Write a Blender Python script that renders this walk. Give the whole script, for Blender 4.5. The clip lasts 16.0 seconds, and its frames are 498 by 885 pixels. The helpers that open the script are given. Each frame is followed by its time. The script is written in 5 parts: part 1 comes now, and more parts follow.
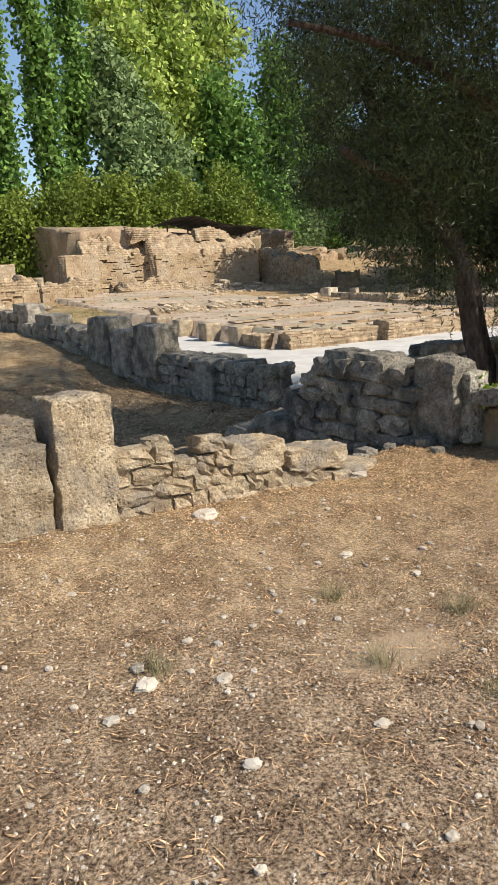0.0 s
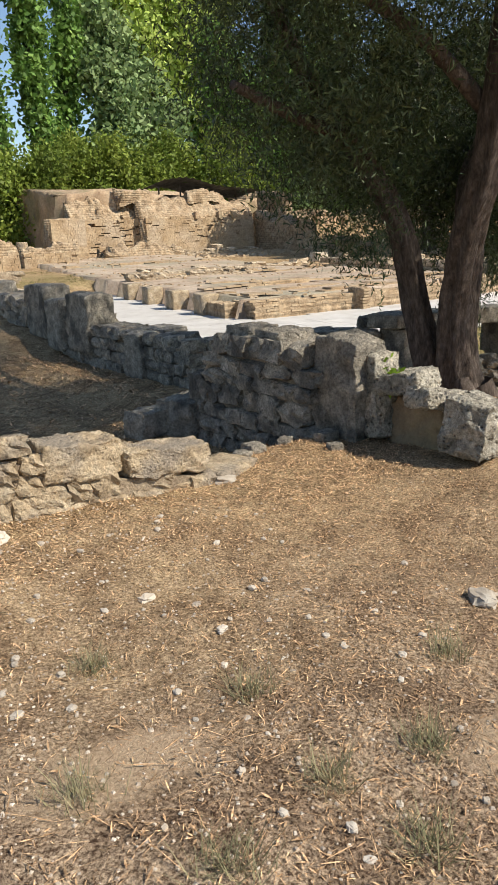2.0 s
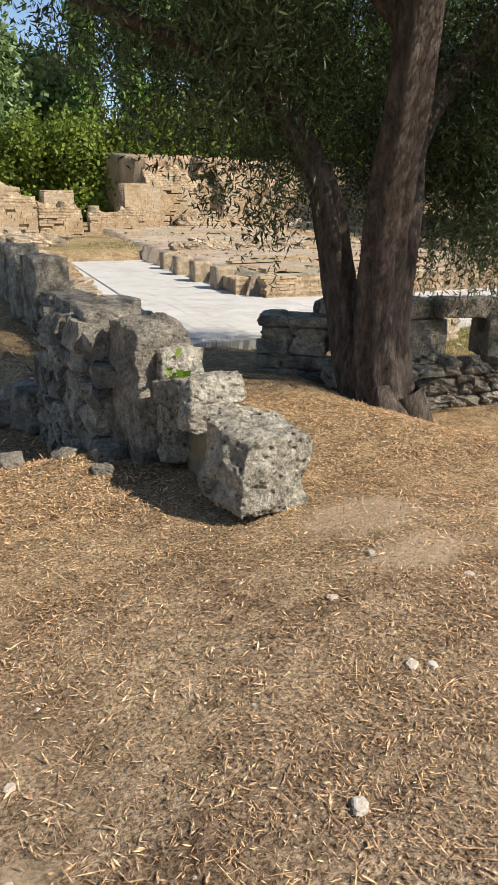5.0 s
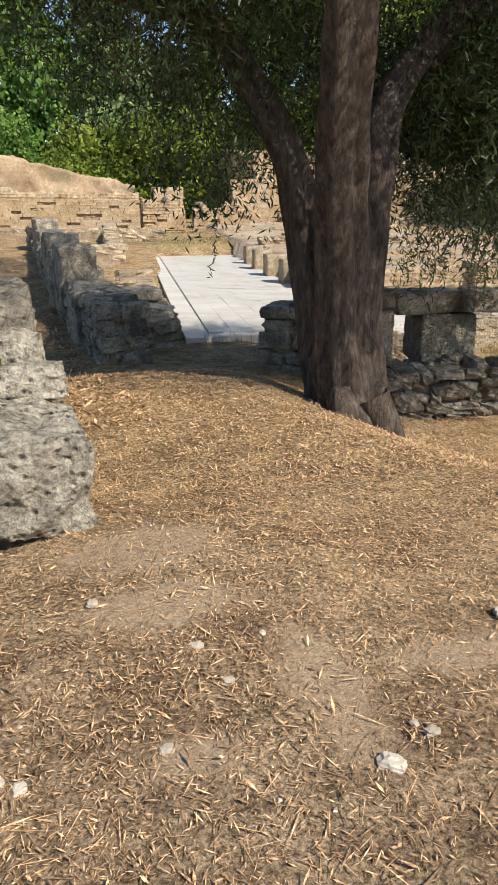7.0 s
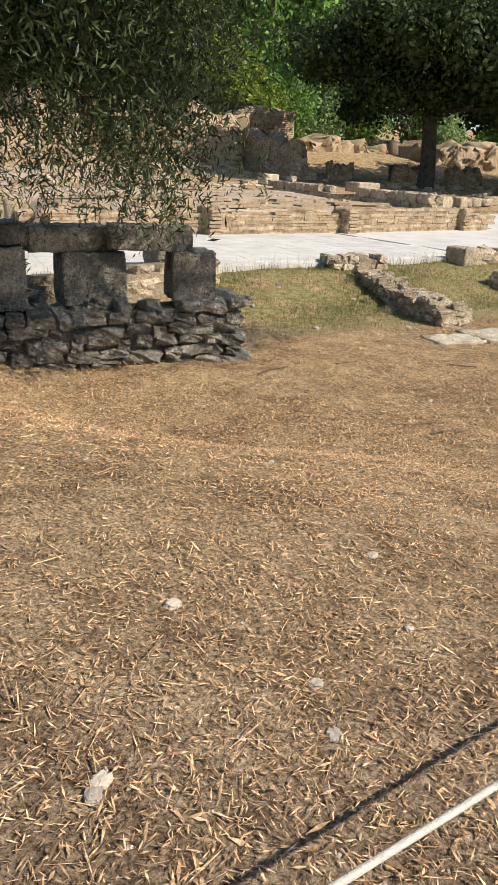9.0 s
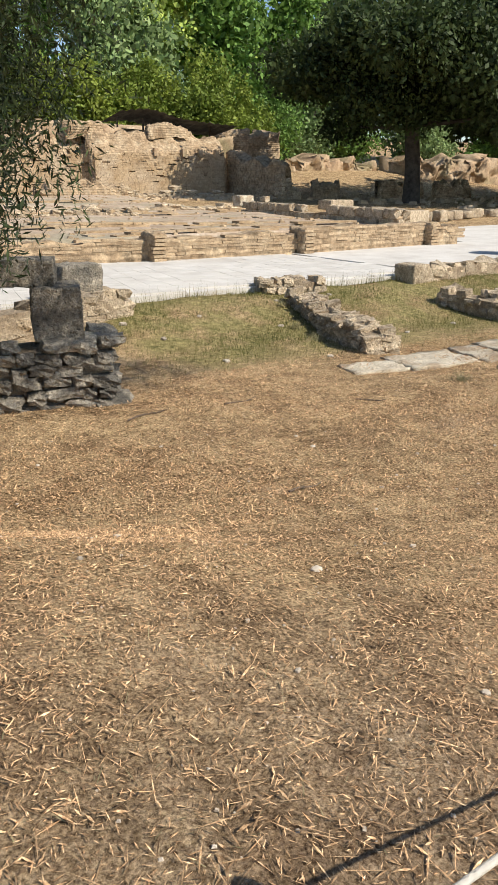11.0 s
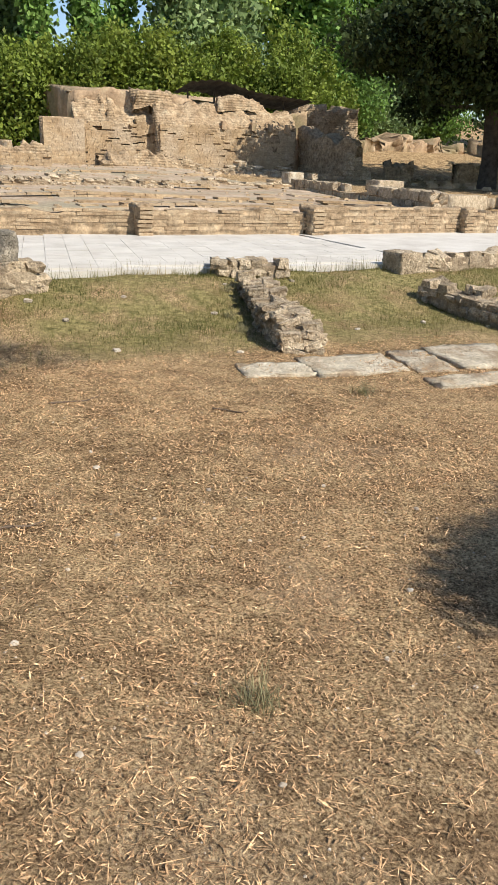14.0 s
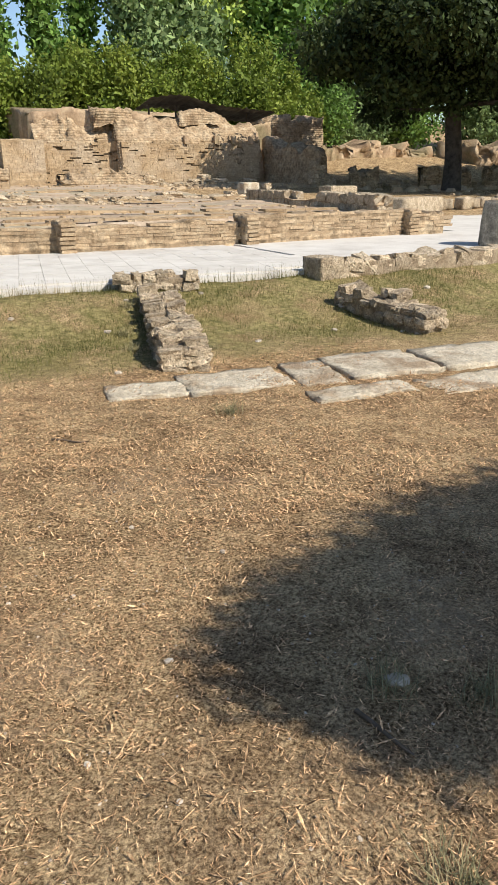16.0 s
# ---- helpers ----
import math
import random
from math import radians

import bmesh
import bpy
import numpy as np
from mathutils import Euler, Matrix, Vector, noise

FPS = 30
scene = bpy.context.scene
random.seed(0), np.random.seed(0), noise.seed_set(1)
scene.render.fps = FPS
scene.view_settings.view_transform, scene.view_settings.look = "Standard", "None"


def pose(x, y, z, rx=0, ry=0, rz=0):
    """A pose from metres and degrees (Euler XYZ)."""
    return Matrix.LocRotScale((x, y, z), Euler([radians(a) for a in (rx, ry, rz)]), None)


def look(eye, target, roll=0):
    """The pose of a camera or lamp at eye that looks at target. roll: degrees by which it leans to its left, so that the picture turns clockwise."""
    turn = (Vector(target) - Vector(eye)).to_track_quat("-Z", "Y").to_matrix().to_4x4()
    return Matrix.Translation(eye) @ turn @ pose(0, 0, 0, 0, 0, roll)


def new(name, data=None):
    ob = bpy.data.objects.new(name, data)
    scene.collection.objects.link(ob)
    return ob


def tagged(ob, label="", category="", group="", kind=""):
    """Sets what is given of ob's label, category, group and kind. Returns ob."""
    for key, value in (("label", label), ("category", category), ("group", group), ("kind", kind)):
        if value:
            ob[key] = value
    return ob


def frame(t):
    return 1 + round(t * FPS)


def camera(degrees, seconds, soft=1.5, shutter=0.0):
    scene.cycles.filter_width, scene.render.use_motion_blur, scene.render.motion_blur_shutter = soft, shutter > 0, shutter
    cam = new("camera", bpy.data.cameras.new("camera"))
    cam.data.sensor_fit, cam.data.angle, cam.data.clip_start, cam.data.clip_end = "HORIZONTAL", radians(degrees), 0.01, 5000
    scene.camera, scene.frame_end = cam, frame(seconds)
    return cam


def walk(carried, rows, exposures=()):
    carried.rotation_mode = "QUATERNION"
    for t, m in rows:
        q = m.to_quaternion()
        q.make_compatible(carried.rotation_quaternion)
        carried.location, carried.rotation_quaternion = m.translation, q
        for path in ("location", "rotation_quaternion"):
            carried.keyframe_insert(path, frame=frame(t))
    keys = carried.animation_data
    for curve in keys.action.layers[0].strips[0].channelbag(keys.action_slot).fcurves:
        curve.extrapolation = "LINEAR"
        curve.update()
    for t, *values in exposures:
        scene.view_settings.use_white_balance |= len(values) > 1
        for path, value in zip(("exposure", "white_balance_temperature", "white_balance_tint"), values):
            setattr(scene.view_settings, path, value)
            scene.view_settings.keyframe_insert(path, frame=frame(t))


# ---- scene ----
cam = camera(37.2, 16.0)
PATH = [
    (0, (-0.256, -0.638, 1.853), (0.922, 0.913, 1.399), -2.0),
    (0.5, (0.271, -0.528, 1.821), (1.502, 0.918, 1.193), -2.1),
    (1, (0.702, -0.585, 1.826), (1.91, 0.868, 1.17), -1.6),
    (1.5, (1.073, -0.509, 1.779), (2.251, 0.986, 1.166), -1.7),
    (2, (1.464, -0.464, 1.777), (2.602, 1.089, 1.237), -2.1),
    (2.5, (1.951, -0.476, 1.73), (3.026, 1.137, 1.235), -2.1),
    (3, (2.404, -0.449, 1.662), (3.525, 1.126, 1.149), -0.6),
    (3.2, (2.606, -0.412, 1.654), (3.756, 1.133, 1.116), 0.0),
    (5.3, (4.565, -0.3, 1.541), (5.389, 1.418, 0.931), 0.9),
    (5.5, (4.732, -0.279, 1.503), (5.492, 1.464, 0.884), 1.0),
    (6, (5.198, -0.236, 1.482), (5.88, 1.538, 0.859), 0.2),
    (6.5, (5.676, -0.255, 1.451), (6.299, 1.546, 0.842), -0.5),
    (7, (6.059, -0.193, 1.391), (6.669, 1.615, 0.791), 0.2),
    (7.4, (6.475, -0.169, 1.365), (7.16, 1.614, 0.774), -0.4),
    (7.5, (6.568, -0.152, 1.359), (7.267, 1.623, 0.758), 0.4),
    (7.7, (6.753, -0.159, 1.31), (7.486, 1.603, 0.714), 0.7),
    (8, (7.081, -0.152, 1.287), (7.857, 1.594, 0.695), 0.6),
    (8.1, (7.18, -0.16, 1.265), (7.983, 1.571, 0.667), 0.7),
    (8.2, (7.275, -0.168, 1.244), (8.116, 1.539, 0.631), 1.0),
    (8.5, (7.563, -0.191, 1.198), (8.513, 1.435, 0.523), 1.7),
    (8.6, (7.68, -0.207, 1.196), (8.661, 1.393, 0.504), 2.0),
    (9, (8.021, -0.292, 1.181), (9.047, 1.274, 0.478), 2.5),
    (9.2, (8.218, -0.313, 1.208), (9.229, 1.267, 0.514), 2.3),
    (11.3, (9.786, -0.198, 1.169), (10.791, 1.403, 0.516), -0.1),
    (11.5, (9.948, -0.196, 1.15), (10.951, 1.405, 0.494), -0.0),
    (12, (10.333, -0.232, 1.154), (11.337, 1.366, 0.492), 0.5),
    (12.5, (10.725, -0.249, 1.143), (11.757, 1.329, 0.476), 1.3),
    (13, (11.143, -0.233, 1.109), (12.081, 1.406, 0.452), 1.7),
    (13.5, (11.534, -0.198, 1.094), (12.379, 1.487, 0.425), 2.2),
    (14, (11.939, -0.114, 1.078), (12.748, 1.574, 0.374), 2.2),
    (14.5, (12.281, -0.106, 1.061), (13.057, 1.593, 0.347), 1.7),
    (15, (12.522, -0.092, 1.056), (13.295, 1.609, 0.342), 0.6),
    (15.5, (12.816, 0.0, 1.043), (13.61, 1.695, 0.34), -0.7),
    (16, (13.178, -0.053, 0.999), (14.001, 1.641, 0.326), -0.6),
]
walk(cam, [(t, look(eye, target, roll)) for t, eye, target, roll in PATH])

# ---- light ----
SUN = Vector((0.55, -1.0, 1.08)).normalized()
world = bpy.data.worlds.new("sky")
scene.world = world
world.use_nodes = True
sky = world.node_tree.nodes.new("ShaderNodeTexSky")
sky.sky_type, sky.sun_disc = "NISHITA", False
sky.dust_density, sky.ozone_density = 0.3, 2.0
sky.sun_elevation, sky.sun_rotation = math.asin(SUN.z), math.atan2(SUN.x, SUN.y)
back = world.node_tree.nodes["Background"]
back.inputs["Strength"].default_value = 0.115
world.node_tree.links.new(sky.outputs["Color"], back.inputs["Color"])
lamp = bpy.data.lights.new("sun", "SUN")
lamp.energy, lamp.angle, lamp.color = 5.0, radians(0.55), (1.0, 0.93, 0.81)
new("sun", lamp).matrix_world = look(SUN * 60, (0, 0, 0))
scene.view_settings.exposure = 0.3


# ---- materials ----
def material(name, colours, scale=4.0, rough=0.9, bump=0.4, fine=40.0, vary="", spread=0.25, stains=None, stain_scale=0.7, pits=0.0, metal=0.0, thin=0.0, bands=0.0, stretch=1.0, speckle=0.0):
    """A noise-driven surface: colours from dark to light, fine relief, a value spread per object or per island."""
    m = bpy.data.materials.new(name)
    m.use_nodes = True
    nodes, link = m.node_tree.nodes, m.node_tree.links.new
    shader = nodes["Principled BSDF"]
    shader.inputs["Roughness"].default_value = rough
    shader.inputs["Metallic"].default_value = metal
    shader.inputs["Specular IOR Level"].default_value = 0.25
    place = nodes.new("ShaderNodeNewGeometry")
    source = place.outputs["Position"]
    if stretch != 1.0:
        longer = nodes.new("ShaderNodeMapping")
        longer.inputs["Scale"].default_value = (1, 1, 1 / stretch)
        link(source, longer.inputs["Vector"])
        source = longer.outputs["Vector"]
    big = nodes.new("ShaderNodeTexNoise")
    big.inputs["Scale"].default_value, big.inputs["Detail"].default_value, big.inputs["Roughness"].default_value = scale, 8.0, 0.65
    link(source, big.inputs["Vector"])
    ramp = nodes.new("ShaderNodeValToRGB")
    while len(ramp.color_ramp.elements) < len(colours):
        ramp.color_ramp.elements.new(0.5)
    for i, c in enumerate(colours):
        ramp.color_ramp.elements[i].position = 0.3 + 0.4 * i / max(1, len(colours) - 1)
        ramp.color_ramp.elements[i].color = (*c, 1)
    link(big.outputs["Fac"], ramp.inputs["Fac"])
    out = ramp.outputs["Color"]
    if stains:
        blot = nodes.new("ShaderNodeTexNoise")
        blot.inputs["Scale"].default_value, blot.inputs["Detail"].default_value = stain_scale, 5.0
        link(source, blot.inputs["Vector"])
        edge = nodes.new("ShaderNodeMapRange")
        edge.inputs["From Min"].default_value, edge.inputs["From Max"].default_value = 0.5, 0.64
        link(blot.outputs["Fac"], edge.inputs["Value"])
        mix = nodes.new("ShaderNodeMix")
        mix.data_type = "RGBA"
        link(edge.outputs["Result"], mix.inputs["Factor"])
        link(out, mix.inputs["A"])
        mix.inputs["B"].default_value = (*stains, 1)
        out = mix.outputs["Result"]
    if vary:
        if vary == "object":
            chance = nodes.new("ShaderNodeObjectInfo").outputs["Random"]
        else:
            chance = place.outputs["Random Per Island"]
        span = nodes.new("ShaderNodeMapRange")
        span.inputs["To Min"].default_value, span.inputs["To Max"].default_value = 1 - spread, 1 + spread
        link(chance, span.inputs["Value"])
        hue = nodes.new("ShaderNodeHueSaturation")
        link(span.outputs["Result"], hue.inputs["Value"])
        link(out, hue.inputs["Color"])
        out = hue.outputs["Color"]
    if speckle:
        dots = nodes.new("ShaderNodeTexNoise")
        dots.inputs["Scale"].default_value, dots.inputs["Detail"].default_value, dots.inputs["Roughness"].default_value = fine * 0.8, 7.0, 0.8
        link(source, dots.inputs["Vector"])
        level = nodes.new("ShaderNodeMapRange")
        level.inputs["From Min"].default_value, level.inputs["From Max"].default_value = 0.36, 0.64
        level.inputs["To Min"].default_value, level.inputs["To Max"].default_value = 1 - speckle, 1 + speckle * 0.6
        link(dots.outputs["Fac"], level.inputs["Value"])
        tone = nodes.new("ShaderNodeHueSaturation")
        link(level.outputs["Result"], tone.inputs["Value"])
        link(out, tone.inputs["Color"])
        out = tone.outputs["Color"]
    link(out, shader.inputs["Base Color"])
    grain = nodes.new("ShaderNodeTexNoise")
    grain.inputs["Scale"].default_value, grain.inputs["Detail"].default_value, grain.inputs["Roughness"].default_value = fine, 6.0, 0.7
    link(source, grain.inputs["Vector"])
    height = grain.outputs["Fac"]
    if pits:
        cell = nodes.new("ShaderNodeTexVoronoi")
        cell.inputs["Scale"].default_value = fine * 0.6
        link(source, cell.inputs["Vector"])
        hole = nodes.new("ShaderNodeMapRange")
        hole.inputs["From Min"].default_value, hole.inputs["From Max"].default_value, hole.inputs["To Max"].default_value = 0.0, 0.35, pits
        link(cell.outputs["Distance"], hole.inputs["Value"])
        # the colour darkens towards the middle of each pit
        pit_tone = nodes.new("ShaderNodeMapRange")
        pit_tone.inputs["From Min"].default_value, pit_tone.inputs["From Max"].default_value = 0.06, 0.24
        pit_tone.inputs["To Min"].default_value = 1 - min(0.75, pits * 0.8)
        link(cell.outputs["Distance"], pit_tone.inputs["Value"])
        dark = nodes.new("ShaderNodeHueSaturation")
        link(pit_tone.outputs["Result"], dark.inputs["Value"])
        link(out, dark.inputs["Color"])
        out = dark.outputs["Color"]
        link(out, shader.inputs["Base Color"])
        add = nodes.new("ShaderNodeMath")
        add.operation = "ADD"
        link(height, add.inputs[0])
        link(hole.outputs["Result"], add.inputs[1])
        height = add.outputs[0]
    if bands:
        wave = nodes.new("ShaderNodeTexWave")
        wave.bands_direction = "Z"
        wave.inputs["Scale"].default_value, wave.inputs["Distortion"].default_value, wave.inputs["Detail"].default_value = bands, 2.5, 3.0
        link(source, wave.inputs["Vector"])
        more = nodes.new("ShaderNodeMath")
        more.operation = "ADD"
        link(height, more.inputs[0])
        soft = nodes.new("ShaderNodeMath")
        soft.operation = "MULTIPLY"
        soft.inputs[1].default_value = 0.4
        link(wave.outputs["Fac"], soft.inputs[0])
        link(soft.outputs[0], more.inputs[1])
        height = more.outputs[0]
    relief = nodes.new("ShaderNodeBump")
    relief.inputs["Strength"].default_value, relief.inputs["Distance"].default_value = bump, min(1.6 / fine, 0.045)
    link(height, relief.inputs["Height"])
    link(relief.outputs["Normal"], shader.inputs["Normal"])
    if thin:
        glow = nodes.new("ShaderNodeBsdfTranslucent")
        link(out, glow.inputs["Color"])
        both = nodes.new("ShaderNodeMixShader")
        both.inputs["Fac"].default_value = thin
        link(shader.outputs["BSDF"], both.inputs[1])
        link(glow.outputs["BSDF"], both.inputs[2])
        link(both.outputs["Shader"], nodes["Material Output"].inputs["Surface"])
    return m


GREY_STONE = material("weathered shell limestone", [(0.180, 0.160, 0.130), (0.382, 0.335, 0.265), (0.594, 0.520, 0.409)], 7.0, 0.95, 1.0, 40, "object", 0.2, (0.159, 0.145, 0.121), 2.6, 0.5, speckle=0.5)
# lighter copy of the grey limestone: the lit blocks' brightness put in colour
PALE_STONE = material("pale lichened limestone", [(0.26, 0.23, 0.18), (0.51, 0.455, 0.36), (0.70, 0.64, 0.52)], 8.0, 0.95, 1.0, 32, "object", 0.10, (0.25, 0.235, 0.19), 3.6, 0.9, speckle=0.6)
# the grey limestone again, its sunlit tan look put into the colour
WARM_STONE = material("sunlit-toned shell limestone", [(0.291, 0.213, 0.134), (0.493, 0.381, 0.246), (0.672, 0.560, 0.403)], 5.0, 0.95, 0.9, 45, "object", 0.18, (0.336, 0.280, 0.213), 2.6, 0.5, speckle=0.45)
RUBBLE = material("pale field stone", [(0.30, 0.225, 0.145), (0.53, 0.42, 0.29), (0.68, 0.57, 0.42)], 7.0, 0.95, 1.0, 32, "object", 0.25, pits=0.6, speckle=0.5)
MORTAR = material("crumbling lime mortar", [(0.24, 0.17, 0.11), (0.40, 0.31, 0.21), (0.52, 0.42, 0.30)], 5.0, 1.0, 1.0, 30, speckle=0.4)
BRICK = material("ochre roman brick", [(0.313, 0.213, 0.128), (0.428, 0.315, 0.199), (0.511, 0.401, 0.271)], 5.0, 0.95, 0.7, 50, "object", 0.17, speckle=0.35)
BRICK_MANY = material("weathered ochre brickwork", [(0.289, 0.200, 0.116), (0.426, 0.308, 0.186), (0.514, 0.399, 0.264)], 1.2, 0.95, 0.9, 10, "island", 0.10, (0.46, 0.36, 0.25), 0.5, speckle=0.3)
CORE = material("eroded brick and mortar core", [(0.246, 0.171, 0.103), (0.410, 0.301, 0.190), (0.508, 0.407, 0.276)], 1.8, 1.0, 1.0, 7, bands=2.2, speckle=0.6)
EARTH = material("bare reddish earth", [(0.28, 0.19, 0.12), (0.43, 0.31, 0.20), (0.55, 0.43, 0.30)], 0.9, 1.0, 0.9, 8, speckle=0.3, stains=(0.27, 0.22, 0.13), stain_scale=0.4)
TERRACE = material("pale trodden terrace earth", [(0.336, 0.239, 0.162), (0.464, 0.354, 0.254), (0.544, 0.447, 0.347)], 0.8, 1.0, 0.8, 9, speckle=0.3, stains=(0.36, 0.31, 0.22), stain_scale=0.35)
PAVING = material("white gravel-lime paving", [(0.484, 0.446, 0.399), (0.577, 0.544, 0.494), (0.642, 0.609, 0.560)], 1.5, 0.9, 0.3, 40, "object", 0.05)
MARBLE = material("worn grey marble", [(0.42, 0.345, 0.245), (0.60, 0.52, 0.395), (0.72, 0.65, 0.52)], 4.0, 0.85, 0.8, 30, "object", 0.10, (0.40, 0.30, 0.20), 2.4, 0.3, speckle=0.35)
BARK = material("furrowed olive bark", [(0.045, 0.034, 0.027), (0.115, 0.088, 0.070), (0.20, 0.16, 0.13)], 18.0, 1.0, 1.0, 42, stretch=3.0, speckle=0.4)
DARK_BARK = material("dark plane tree bark", [(0.03, 0.025, 0.02), (0.07, 0.06, 0.05), (0.11, 0.09, 0.07)], 4.0, 1.0, 0.8, 15)
OLIVE_LEAF = material("grey-green olive leaf", [(0.030, 0.045, 0.017), (0.068, 0.092, 0.036), (0.135, 0.162, 0.080)], 0.9, 0.40, 0.0, 20, "island", 0.6, thin=0.17)
PINE_LEAF = material("light pine needles", [(0.188, 0.267, 0.062), (0.377, 0.472, 0.109), (0.597, 0.659, 0.185)], 0.5, 0.7, 0.0, 20, "island", 0.45, thin=0.3)
IVY_LEAF = material("ivy green leaf", [(0.073, 0.145, 0.036), (0.156, 0.270, 0.059), (0.270, 0.394, 0.098)], 0.6, 0.6, 0.0, 20, "island", 0.45, thin=0.3)
POPLAR_LEAF = material("grey-green poplar leaf", [(0.100, 0.165, 0.066), (0.225, 0.310, 0.122), (0.36, 0.44, 0.20)], 0.5, 0.6, 0.0, 20, "island", 0.45, thin=0.3)
BUSH_LEAF = material("yellow-green bush leaf", [(0.085, 0.125, 0.024), (0.185, 0.245, 0.040), (0.32, 0.37, 0.072)], 0.25, 0.6, 0.0, 20, "island", 0.4, thin=0.35)
DARK_LEAF = material("deep green plane leaf", [(0.020, 0.034, 0.011), (0.046, 0.070, 0.021), (0.088, 0.115, 0.038)], 0.6, 0.6, 0.0, 20, "island", 0.5, thin=0.25)
WEED_LEAF = material("fresh green weed leaf", [(0.13, 0.22, 0.02), (0.22, 0.33, 0.03)], 9, 0.5, 0.0, 20, "island", 0.3, thin=0.3)
TUFT = material("grey-green grass tuft", [(0.14, 0.14, 0.07), (0.26, 0.24, 0.13), (0.44, 0.36, 0.21)], 8.0, 0.8, 0.0, 20, "island", 0.35, thin=0.2)
GRASS = material("short half-dry grass", [(0.090, 0.098, 0.027), (0.171, 0.162, 0.054), (0.325, 0.243, 0.117)], 1.2, 0.8, 0.0, 20, "island", 0.35, thin=0.2)
LITTER = material("dry olive leaf litter", [(0.170, 0.086, 0.040), (0.48, 0.300, 0.160), (0.82, 0.590, 0.355)], 70.0, 0.9, 0.0, 20, "island", 0.68)
PEBBLE = material("pale limestone pebble", [(0.361, 0.295, 0.221), (0.476, 0.410, 0.328), (0.558, 0.508, 0.435)], 8.0, 0.85, 0.3, 60, "object", 0.22)
PEBBLE_MANY = material("small mixed gravel", [(0.30, 0.23, 0.17), (0.48, 0.40, 0.31), (0.62, 0.55, 0.46)], 8.0, 0.9, 0.2, 60, "island", 0.35)
TWIG = material("dry grey twig", [(0.09, 0.065, 0.045), (0.2, 0.15, 0.11)], 20.0, 0.9, 0.4, 60)
ROPE = material("white braided cord", [(0.62, 0.57, 0.48), (0.76, 0.71, 0.62)], 60.0, 0.85, 0.8, 200)
STEEL = material("dull galvanised steel", [(0.42, 0.43, 0.44), (0.58, 0.58, 0.58)], 20.0, 0.45, 0.1, 80, metal=0.8)
SHEET = material("weathered dark sheet metal", [(0.05, 0.045, 0.04), (0.11, 0.10, 0.085), (0.2, 0.18, 0.15)], 1.5, 0.7, 0.4, 12)


# bare sandy patches where the litter is worn away: x, y, half length, half width
BARE = ((6.55, 2.5, 0.34, 0.24), (6.5, 2.02, 0.30, 0.14), (6.44, 1.34, 0.14, 0.08), (6.88, 1.5, 0.12, 0.34), (7.42, 1.55, 0.30, 0.12), (3.72, 0.86, 0.32, 0.16), (2.43, 1.66, 0.36, 0.18), (4.4, 1.24, 0.22, 0.14))


